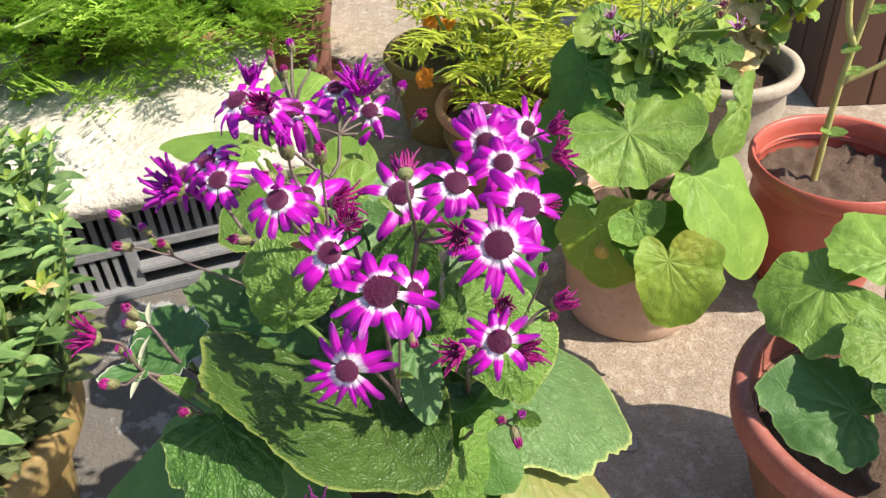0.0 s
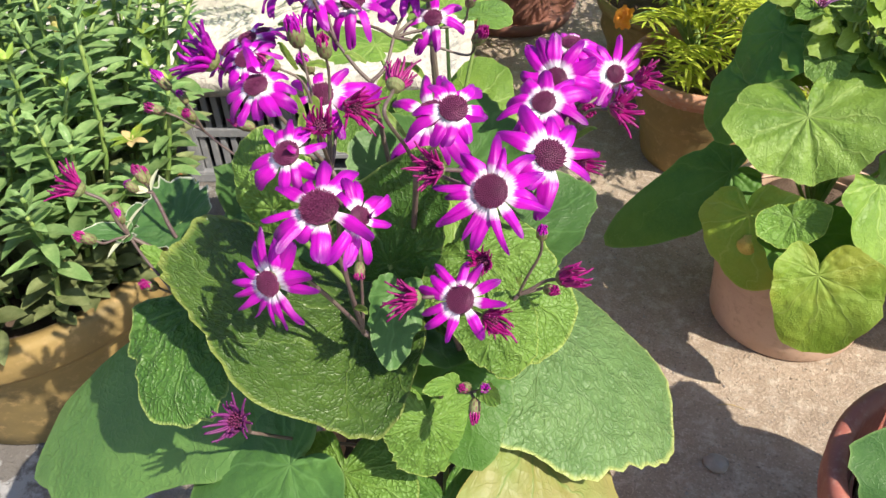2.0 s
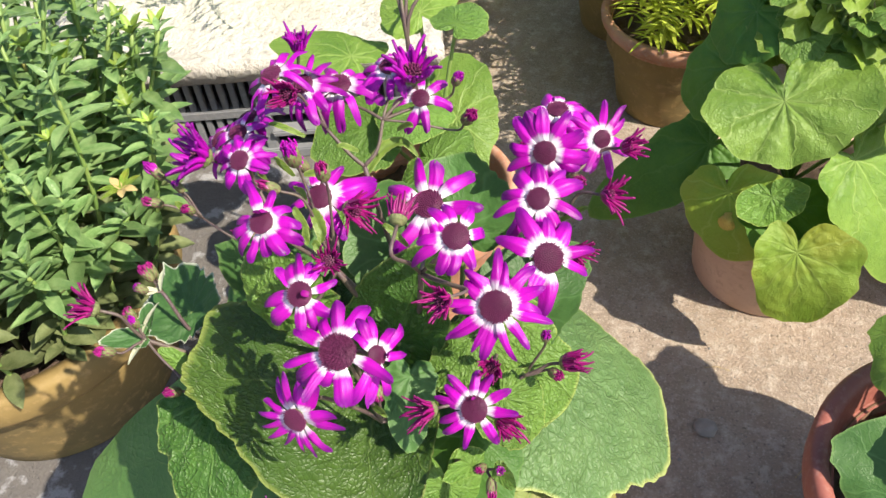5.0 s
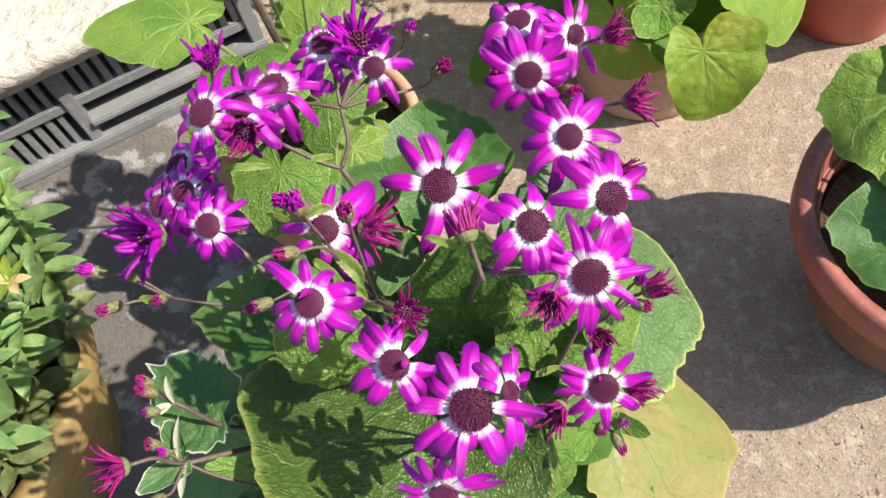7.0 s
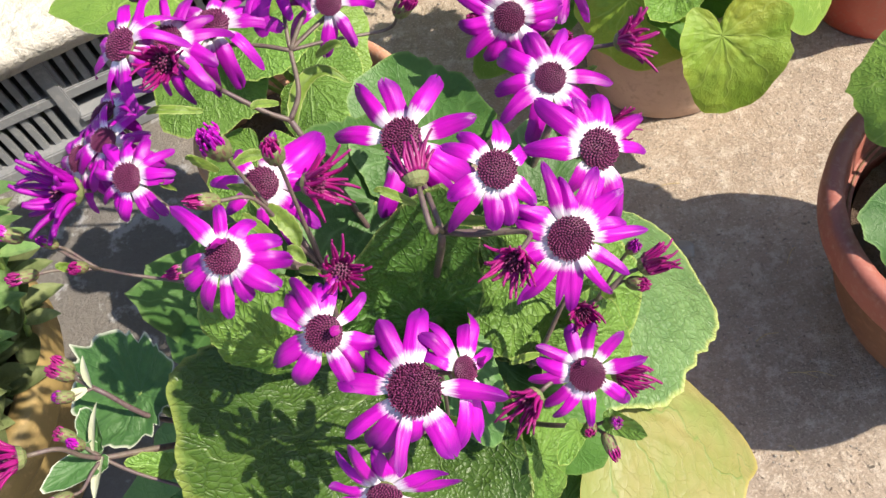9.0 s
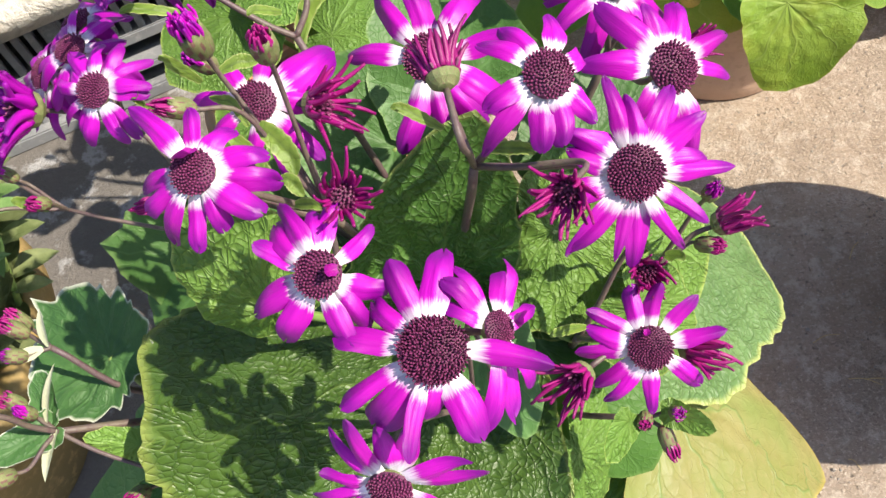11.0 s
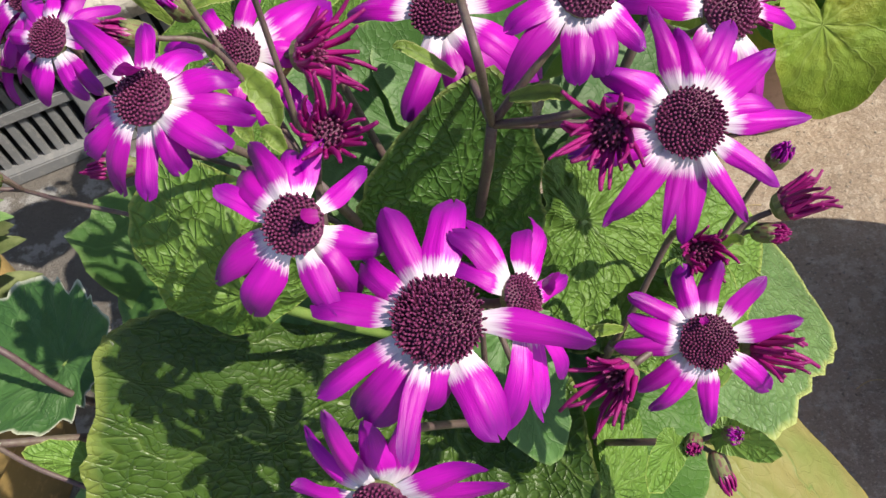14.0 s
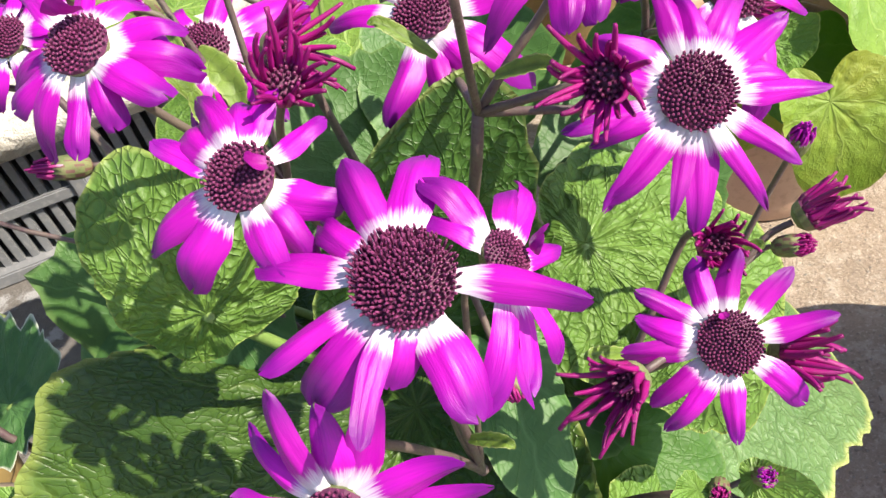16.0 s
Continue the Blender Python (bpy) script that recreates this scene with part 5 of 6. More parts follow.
for k in range(22):
    at = (0.265 + rngb.uniform(-0.09, 0.11), 0.965 + rngb.uniform(-0.05, 0.08), 0.445 + rngb.uniform(-0.045, 0.045))
    tube("stalk", [BB, (0.25 + rngb.uniform(-0.03, 0.03), 0.96 + rngb.uniform(-0.02, 0.02), 0.38), at], 0.0022, 0.0010, STEM_GREEN, broad, n=5)
    spiky(broad, at, (rngb.uniform(-0.4, 0.4), rngb.uniform(-0.5, 0.1), 1), 0.017, 540 + k, 10, 0.7, MAUVE if k % 3 else DRY, "faded_flower")

# ---- red pot with a bare stem ----
pot((0.517, 0.985), 0.116, 0.074, 0.213, 0.026, RED_PLASTIC, "red-brown plastic pot with dry soil", soil=0.045, thick=0.006, wobble=0.002)
sapling = thing("sapling", (0.517, 1.005, 0.2), "pale green upright sapling stem with side shoots", "plant")
tube("stem", [(0.495, 0.997, 0.155), (0.497, 1.000, 0.20), (0.500, 1.002, 0.30), (0.517, 1.008, 0.45), (0.530, 1.010, 0.62)], 0.0050, 0.0040, STEM_WOODY, sapling, bumpy=0.06, sides=9)
tube("branch", [(0.506, 1.003, 0.36), (0.488, 1.005, 0.42), (0.476, 1.008, 0.60)], 0.0045, 0.0035, STEM_WOODY, sapling)
tube("branch", [(0.500, 1.002, 0.31), (0.552, 0.995, 0.345), (0.632, 0.99, 0.42)], 0.0035, 0.003, STEM_WOODY, sapling)
for k, (x, y, z, dx) in enumerate(((0.498, 0.955, 0.245, -1), (0.497, 0.950, 0.245, 1), (0.502, 0.958, 0.33, 1), (0.511, 0.960, 0.41, 1), (0.490, 0.960, 0.36, 1), (0.530, 0.96, 0.5, -1))):
    x, y = x + 0.004, y + 0.042
    add_leaf(sapling, (x, y, z), (x + 0.016 * dx, y - 0.008, z + 0.004), (0, -0.4, 0.9), 0.009, 0.009, 0.004, LEAF_BACK, None, "", 580 + k, teeth=0.14, nteeth=12, nr=6, nt=30)

# ---- large old red pot in front ----
pot((0.414, 0.550), 0.145, 0.075, 0.212, 0.038, RED_OLD, "large weathered red clay pot with a thick rim", soil=0.06, thick=0.014, body_mat=CLAY_DARK, belly=0.10)
front = thing("cineraria", (0.405, 0.57, 0.17), "young broad-leaved cineraria in a large red pot", "plant")
FB = (0.41, 0.57, 0.17)
for k, (c, tip, up, wl, wr, back, mat) in enumerate((((0.362, 0.632, 0.288), (0.304, 0.650, 0.270), (0.03, -0.27, 0.96), 0.078, 0.050, 0.060, LEAF_BACK), ((0.364, 0.526, 0.225), (0.289, 0.549, 0.243), (-0.19, -0.38, 0.91), 0.056, 0.051, 0.031, LEAF_DARK),
                                                      ((0.392, 0.554, 0.284), (0.356, 0.524, 0.283), (-0.02, -0.38, 0.93), 0.035, 0.037, 0.019, LEAF_BACK), ((0.430, 0.520, 0.270), (0.420, 0.460, 0.250), (0, -0.4, 0.9), 0.06, 0.06, 0.03, LEAF),
                                                      ((0.460, 0.600, 0.300), (0.530, 0.600, 0.300), (0.1, -0.3, 0.9), 0.06, 0.06, 0.03, LEAF_BACK), ((0.42, 0.64, 0.31), (0.42, 0.71, 0.32), (0, -0.2, 0.9), 0.055, 0.055, 0.03, LEAF_BACK))):
    add_leaf(front, c, tip, up, wl, wr, back, mat, FB, "", 600 + k, cup=-0.1, curl=-0.15, wave=0.08, quilt=0.0016, teeth=0.06, nr=20, nt=96, nteeth=24, pleat=0.08)

# ---- bushy plant in the mossy yellow pot ----
pot((-0.592, 0.560), 0.192, 0.140, 0.200, 0.045, OLIVE_POT, "wide mossy yellow cement pot", soil=0.03, thick=0.02)
bush = thing("bushy_plant", (-0.58, 0.56, 0.18), "dense bushy plant with narrow grey-green leaves in a mossy pot", "plant")


def lance_mesh(name, L, W, mat, seed, ns=7):
    """A narrow leaf along +y with a keel and a bent tip."""
    rng = random.Random(seed)
    sag, tw = rng.uniform(0.05, 0.28), rng.uniform(-0.2, 0.2)
    verts, uvs, edge, vein = [], [], [], []
    for i in range(ns + 1):
        s = i / ns
        w = W / 2 * (math.sin(math.pi * min(1, s * 0.92 + 0.08)) ** 0.8 if s < 1 else 0.02)
        for j in range(5):
            v = -1 + j / 2
            verts.append((v * w, s * L, -sag * L * s * s + 0.35 * w * abs(v) + tw * v * w * s))
            uvs.append((v * 0.3 + seed, s * 1.5))
            edge.append(abs(v) * 0.9)
            vein.append(1.0 if j == 2 else 0.0)
    faces = [(i * 5 + j, i * 5 + j + 1, i * 5 + j + 6, i * 5 + j + 5) for i in range(ns) for j in range(4)]
    return make_mesh(name, verts, faces, mat, uvs, {"vein": vein, "edge": edge})


LANCES = [lance_mesh("leaf", 1.0, 0.34 + 0.04 * (k % 3), LEAF_SMALL, 700 + k) for k in range(6)]
LOW_LANCES = [lance_mesh("leaf", 1.0, 0.46 + 0.04 * (k % 3), LEAF_LOW, 715 + k) for k in range(4)]
RUSTY = lance_mesh("leaf", 1.0, 0.33, LEAF_RUST, 710)


class Joined:
    """Gathers many small pieces into one mesh."""

    def __init__(self):
        self.v, self.f, self.u, self.a, self.b = [], [], [], [], []

    def add(self, me, m):
        b0 = len(self.v)
        co = np.zeros(len(me.vertices) * 3)
        me.vertices.foreach_get("co", co)
        mm = np.array(m)
        self.v += (co.reshape(-1, 3) @ mm[:3, :3].T + mm[:3, 3]).tolist()
        self.f += [tuple(b0 + i for i in p.vertices) for p in me.polygons]
        uv = np.zeros((len(me.vertices), 2))
        for lp, d in zip(me.loops, me.uv_layers[0].data):
            uv[lp.vertex_index] = d.uv
        self.u += uv.tolist()

    def build(self, name, mat, parent, label=""):
        n = len(self.v)
        return link_mesh(name, make_mesh(name, self.v, self.f, mat, self.u, {"vein": [0.0] * n, "edge": [0.4] * n}), Matrix.Identity(4), parent, label)


rng = random.Random(21)
singles, rest, low_rest, tips = 0, Joined(), Joined(), Joined()
for k in range(96):
    a, q = rng.uniform(0, 6.28), math.sqrt(rng.random())
    base = Vector((-0.58 + 0.165 * q * math.cos(a), 0.56 + 0.165 * q * math.sin(a), 0.17))
    top = Vector((-0.575 + 0.225 * q * math.cos(a), 0.58 + 0.24 * q * math.sin(a), 0.475 - 0.09 * q * q + rng.uniform(-0.04, 0.05) + (0.02 if math.sin(a) > 0 else -0.04)))
    mid = (base + top) / 2 + Vector((rng.uniform(-0.02, 0.02), rng.uniform(-0.02, 0.02), 0.02))
    tube("stem", [base, mid, top], 0.003, 0.002, STEM_GREEN, bush, n=4, sides=5)
    line = smooth_line([base, mid, top], 8)
    nodes = 13
    for h in range(5 if k % 2 else 0):
        az = h * 1.256 + k
        tips.add(LANCES[h % 6], aim(top, (math.cos(az), math.sin(az), 1.3), (0, 0, 1)) @ Matrix.Scale(rng.uniform(0.014, 0.024), 4))
    near = top.x > -0.56 and top.y < 0.75
    for j in range(nodes):
        u = 0.13 + 0.87 * j / (nodes - 1)
        p = line[min(len(line) - 1, int(u * (len(line) - 1) + 0.5))]
        for h in range(3 if j > nodes - 5 else 2):
            az = j * 1.57 + h * (math.pi if j <= nodes - 5 else 2.1) + k + rng.uniform(-0.3, 0.3)
            rise = 0.12 + 0.75 * max(0, u - 0.75) / 0.25 + rng.uniform(-0.15, 0.2)
            d = Vector((math.cos(az), math.sin(az), rise))
            size = (rng.uniform(0.027, 0.046) + 0.014 * max(0.0, 0.5 - u)) * (1.0 if u < 0.8 else 0.8 - 1.6 * (u - 0.8))
            m = aim(p, d, (0, 0, 1)) @ Matrix.Scale(size, 4)
            me = RUSTY if (u < 0.3 and rng.random() < 0.10) else LOW_LANCES[rng.randrange(4)] if u < 0.38 else LANCES[rng.randrange(6)]
            if near and singles < 300:
                link_mesh("leaf", me, m, bush)
                singles += 1
            else:
                (low_rest if u < 0.38 else rest).add(LOW_LANCES[rng.randrange(4)] if u < 0.38 else LANCES[rng.randrange(6)], m)
for base, top in (((-0.56, 0.62, 0.20), (-0.66, 0.66, 0.66)), ((-0.52, 0.66, 0.20), (-0.585, 0.70, 0.64)), ((-0.66, 0.60, 0.20), (-0.74, 0.60, 0.62))):
    tube("stem", [base, ((base[0] + top[0]) / 2 + 0.012, (base[1] + top[1]) / 2, 0.42), top], 0.0045, 0.0032, STEM_WOODY, bush, n=5, sides=6)
    line = smooth_line([base, ((base[0] + top[0]) / 2 + 0.012, (base[1] + top[1]) / 2, 0.42), top], 8)
    for j in range(12):
        p = line[4 + j]
        for h in range(3):
            az = j * 1.3 + h * 2.1
            rest.add(LANCES[(j + h) % 6], aim(p, (math.cos(az), math.sin(az), 0.5), (0, 0, 1)) @ Matrix.Scale(rng.uniform(0.035, 0.055), 4))
rest.build("foliage", LEAF_SMALL, bush)["kind"] = "stuff"
low_rest.build("old_foliage", LEAF_LOW, bush, "dusty olive lower leaves")["kind"] = "stuff"
tips.build("young_growth", LEAF_TIP, bush, "yellow-green young shoot tips")["kind"] = "stuff"
for k in range(7):
    d = Vector((math.cos(k * 0.9), math.sin(k * 0.9), 0.35))
    link_mesh("leaf", lance_mesh("leaf", 0.018 + 0.003 * (k % 3), 0.008, DRY if k % 3 == 0 else LEAF_LIME, 720 + k), aim((-0.36, 0.56, 0.375), d, (0, 0, 1)), bush, "yellow-orange leaf of a faded shoot")

# ---- grey crate with a whitewashed slab on it ----
CR = Matrix.Translation((-0.655, 0.945, 0)) @ Matrix.Rotation(radians(19), 4, "Z")


def box(bm, x0, y0, z0, x1, y1, z1, bev=0.0):
    r = bmesh.ops.create_cube(bm, size=1, matrix=Matrix.LocRotScale(((x0 + x1) / 2, (y0 + y1) / 2, (z0 + z1) / 2), None, (x1 - x0, y1 - y0, z1 - z0)))
    if bev:
        es = {e for v in r["verts"] for e in v.link_edges}
        bmesh.ops.bevel(bm, geom=list(es), offset=bev, segments=2, affect="EDGES")


def box_part(name, dims, mat, parent, m, bev=0.002, label=""):
    bm = bmesh.new()
    box(bm, *dims, bev)
    return part(name, bm, mat, parent, label, m, smooth=False)


crate = thing("plastic_crate", CR.translation, "dark grey slatted plastic crate with slots in its side", "crate")
W, H, DEEP = 0.43, 0.170, 0.34
box_part("bottom", (0, 0.0, 0.004, W, DEEP, 0.012), CRATE, crate, CR)
box_part("top_rail", (0, 0, H - 0.022, W, 0.014, H), CRATE, crate, CR)
box_part("middle_rail", (0, -0.002, 0.078, W, 0.016, 0.094), CRATE, crate, CR)
box_part("ledge", (0.17, -0.012, 0.044, W, 0.020, 0.054), CRATE, crate, CR)
box_part("bottom_rail", (-0.004, -0.012, 0.0, W + 0.004, 0.016, 0.018), CRATE, crate, CR)
box_part("back_panel", (0, DEEP - 0.008, 0.01, W, DEEP, H), CRATE, crate, CR)
box_part("side_panel", (0, 0.014, 0.01, 0.008, DEEP - 0.008, H), CRATE, crate, CR)
box_part("side_panel", (W - 0.008, 0.014, 0.01, W, DEEP - 0.008, H), CRATE, crate, CR)
for x in (0.0, 0.155, W - 0.02):
    box_part("post", (x, -0.006, 0.012, x + 0.018, 0.010, H - 0.004), CRATE, crate, CR)
for k in range(24):
    x = 0.020 + k * 0.0165
    box_part("slat", (x, 0.002, 0.092, x + 0.009, 0.011, H - 0.020), CRATE, crate, CR, 0.0008)
    if k < 8:
        box_part("slat", (x, 0.002, 0.016, x + 0.009, 0.011, 0.080), CRATE, crate, CR, 0.0008)
slab = thing("slab", (-0.5, 1.15, H), "rough whitewashed cement slab lying on the crate", "slab")
bm = bmesh.new()
bmesh.ops.create_grid(bm, x_segments=60, y_segments=40, size=0.5)
res = bmesh.ops.extrude_face_region(bm, geom=bm.faces[:])
for v in [g for g in res["geom"] if isinstance(g, bmesh.types.BMVert)]:
    v.co.z = -1
for v in bm.verts:
    x, y, up = v.co.x * 1.0, v.co.y * 0.46, v.co.z > -0.5
    e = 0.004 * noise.noise((x * 18, y * 18, 0.0)) + 0.006 * noise.noise((x * 5, y * 5, 2.0))
    ex = 0.008 * noise.noise((y * 30, x * 3, 4.0)) * (abs(v.co.x) > 0.48)
    ey = 0.003 * noise.noise((x * 30, y * 3, 9.0)) * (abs(v.co.y) > 0.48)
    v.co = (x + ex, y + ey, 0.034 + e if up else 0.0)
bmesh.ops.recalc_face_normals(bm, faces=bm.faces)
part("body", bm, WHITE_SLAB, slab, m=CR @ Matrix.Translation((0.445 - 0.50, 0.23 - 0.035, H)))

# ---- feathery plants beyond the slab ----


def frond_mesh(seed, L=1.0, pairs=9):
    """A feathery leaf along +y: a midrib with forked thread-like leaflets."""
    rg = random.Random(seed)
    verts, faces, uvs = [], [], []

    def blade(a, d, ln, w):
        side = Vector((d.y, -d.x, rg.uniform(-0.4, 0.4))).normalized() * w
        b0 = len(verts)
        e = a + d * ln
        mid = a + d * ln * 0.5 + Vector((0, 0, 0.06 * ln))
        verts.extend([a - side * 0.5, a + side * 0.5, mid + side, mid - side, e])
        uvs.extend([(q.x * 3, q.y * 3) for q in verts[b0:]])
        faces.extend([(b0, b0 + 1, b0 + 2, b0 + 3), (b0 + 3, b0 + 2, b0 + 4)])

    for i in range(pairs):
        s = (i + 1) / (pairs + 1)
        p = Vector((0, s * L, -0.35 * L * s * s))
        blade(p - Vector((0, L / pairs, 0)), Vector((0, 1, -0.6 * s)), L / pairs, 0.012 * L)
        ln = L * 0.30 * math.sin(math.pi * (0.2 + 0.75 * s))
        for sg in (-1, 1):
            d = Vector((sg, 0.8 + rg.uniform(-0.2, 0.2), rg.uniform(-0.2, 0.3))).normalized()
            blade(p, d, ln, 0.015 * L)
            for q in (0.35, 0.6, 0.8):
                for sg2 in (-1, 1):
                    d2 = (d + Vector((-d.y, d.x, 0)) * sg2 * 0.9 + Vector((0, 0, rg.uniform(-0.2, 0.3)))).normalized()
                    blade(p + d * ln * q, d2, ln * 0.45, 0.014 * L)
    n = len(verts)
    return make_mesh("frond", verts, faces, LEAF_FERN, uvs, {"vein": [0.0] * n, "edge": [0.3] * n}, smooth=False)


FRONDS = [frond_mesh(800 + k) for k in range(5)]


def feathery(at, spread, high, count, seed, label, lean=(0, 0)):
    t = thing("feathery_plant", at, label, "plant", "feathery plants")
    rg = random.Random(seed)
    j = Joined()
    for k in range(count):
        a, q, h = rg.uniform(0, 6.28), math.sqrt(rg.random()), rg.random() ** 0.7
        p = Vector(at) + Vector((spread * q * math.cos(a) * (0.5 + 0.5 * h) + lean[0] * h, spread * q * math.sin(a) * (0.5 + 0.5 * h) + lean[1] * h, high * h * (1 - 0.35 * q)))
        d = Vector((math.cos(a + rg.uniform(-1, 1)), math.sin(a + rg.uniform(-1, 1)), rg.uniform(-0.15, 0.9) if h < 0.4 else rg.uniform(0.1, 1.1)))
        j.add(FRONDS[rg.randrange(5)], aim(p, d, (rg.uniform(-0.4, 0.4), rg.uniform(-0.4, 0.4), 1)) @ Matrix.Scale(rg.uniform(0.09, 0.15), 4))
    j.build("foliage", LEAF_FERN, t)["kind"] = "stuff"
    for k in range(7):
        a = k * 0.9
        tube("stem", [at, Vector(at) + Vector((math.cos(a) * spread * 0.3, math.sin(a) * spread * 0.3, high * 0.5)), Vector(at) + Vector((math.cos(a) * spread * 0.6 + lean[0], math.sin(a) * spread * 0.6 + lean[1], high * 0.85))], 0.004, 0.002, STEM_GREEN, t, n=4, sides=5)
    return t


for k, (x, y, sp, hi, n, lean) in enumerate(((-1.08, 1.62, 0.27, 0.34, 330, (0, -0.10)), (-0.76, 1.58, 0.27, 0.34, 340, (0.0, -0.12)), (-0.47, 1.60, 0.23, 0.32, 320, (-0.02, -0.10)), (-0.85, 1.90, 0.30, 0.40, 240, (0, -0.10)), (-0.50, 1.98, 0.28, 0.40, 240, (0, -0.10)), (-1.25, 1.80, 0.30, 0.40, 240, (0, -0.10)))):
    pot((x, y), 0.12, 0.085, 0.22, 0.03, DARK_POT if k % 2 else TERRACOTTA, "dark brown pot behind the slab" if k % 2 else "terracotta pot behind the slab")
    feathery((x, y - 0.06, 0.17), sp, hi, n, 820 + k, "feathery bright green plant in a pot", lean)
pot((-0.350, 1.665), 0.105, 0.070, 0.26, 0.03, DARK_POT, "dark red-brown pot standing on a saucer")
bm = lathe([(0.09, 0.0), (0.115, 0.004), (0.125, 0.03), (0.118, 0.03), (0.105, 0.010), (0.08, 0.008)], 40)
part("saucer", bm, DARK_POT, m=Matrix.Translation((-0.35, 1.665, 0)))
tagged(bpy.data.objects["saucer"], "dark red-brown clay saucer under a pot", "saucer")
feathery((-0.36, 1.70, 0.23), 0.16, 0.22, 110, 840, "feathery green plant in a dark pot", (0, 0.04))

feathery((-0.70, 1.42, 0.20), 0.34, 0.26, 55, 846, "loose feathery green shoots reaching over the slab", (0.0, -0.22))

# ---- marigold ----
pot((0.080, 1.275), 0.118, 0.085, 0.165, 0.022, TERRACOTTA, "stained pot with a terracotta rim", soil=0.03, body_mat=OLIVE_POT)
pot((-0.020, 1.480), 0.120, 0.085, 0.17, 0.022, OLIVE_POT, "mossy olive pot behind the marigold", soil=0.03)
mari = thing("marigold", (0.065, 1.30, 0.15), "bushy yellow-green marigold with small orange flowers", "plant")
MB = Vector((0.065, 1.30, 0.13))
LEAFLET = lance_mesh("leaflet", 1.0, 0.17, LEAF_MARI, 900, 4)
rng = random.Random(33)
j = Joined()
for k in range(640):
    far = k % 5 < 2
    a, q, h = rng.uniform(0, 6.28), math.sqrt(rng.random()), rng.random() ** 0.6
    p = MB + Vector((-0.08, 0.20, 0.02)) * far + Vector((0.26 * q * math.cos(a) * (0.45 + 0.55 * h) + 0.05, 0.26 * q * math.sin(a) * (0.45 + 0.55 * h) + 0.03, 0.31 * h * (1 - 0.3 * q)))
    if p.x < 0.02 - 0.12 * max(0.0, p.z - 0.24) / 0.1 and p.z < 0.36:
        continue
    d = Vector((math.cos(a + rng.uniform(-0.9, 0.9)), math.sin(a + rng.uniform(-0.9, 0.9)), rng.uniform(-0.1, 0.9))).normalized()
    side = d.cross(Vector((0, 0, 1))).normalized()
    for i in range(6):
        s = (i + 1) / 6
        for sg in (-1, 1):
            dd = (d * 0.6 + side * sg + Vector((rng.uniform(-0.4, 0.4), rng.uniform(-0.4, 0.4), 0.15 + rng.uniform(-0.35, 0.35)))).normalized() if i < 5 else d
            j.add(LEAFLET, aim(p + d * 0.055 * s, dd, (0, 0, 1)) @ Matrix.Scale(0.039 * (1 - 0.35 * s) * rng.uniform(0.8, 1.2), 4))
j.build("foliage", LEAF_MARI, mari)["kind"] = "stuff"
for k in range(9):
    a = k * 0.7
    tube("stem", [MB, MB + Vector((0.08 * math.cos(a), 0.08 * math.sin(a), 0.15)), MB + Vector((0.15 * math.cos(a), 0.15 * math.sin(a), 0.30))], 0.004, 0.002, STEM_GREEN, mari, n=4, sides=5)


def marigold_bloom(at, n, size, seed):
    m = facing(at, n)
    rg = random.Random(seed)
    v2, f2 = [], []
    for k in range(34):
        a, lay = k * 2.4, k / 34
        ln = size * (1 - 0.55 * lay)
        up = 0.15 + 1.1 * lay
        d = Vector((math.cos(a) * math.cos(up), math.sin(a) * math.cos(up), math.sin(up)))
        s = Vector((-math.sin(a), math.cos(a), 0)) * size * 0.26
        p0 = Vector((0, 0, size * 0.15 * lay))
        b0 = len(v2)
        v2 += [p0 - s * 0.3, p0 + s * 0.3, p0 + d * ln * 0.7 + s, p0 + d * ln * 0.7 - s, p0 + d * ln + s * 0.5 - Vector((0, 0, size * 0.15)), p0 + d * ln - s * 0.5 - Vector((0, 0, size * 0.15))]
        f2 += [(b0, b0 + 1, b0 + 2, b0 + 3), (b0 + 3, b0 + 2, b0 + 4, b0 + 5)]
    return link_mesh("flower", make_mesh("flower", v2, f2, ORANGE), m, mari, "frilled orange flower")


for k, (at, n, s) in enumerate((((-0.051, 1.255, 0.219), (-0.5, -0.7, 0.4), 0.021), ((-0.037, 1.300, 0.300), (-0.3, -0.7, 0.6), 0.019), ((-0.012, 1.290, 0.295), (-0.2, -0.7, 0.6), 0.015), ((-0.06, 1.40, 0.40), (-0.2, -0.4, 0.9), 0.018), ((0.02, 1.38, 0.47), (0, -0.4, 0.9), 0.017))):
    tube("stem", [MB, (MB + Vector(at)) / 2 + Vector((0, 0, 0.05)), at], 0.003, 0.0018, STEM_GREEN, mari, n=4, sides=5)
    marigold_bloom(at, n, s, 950 + k)

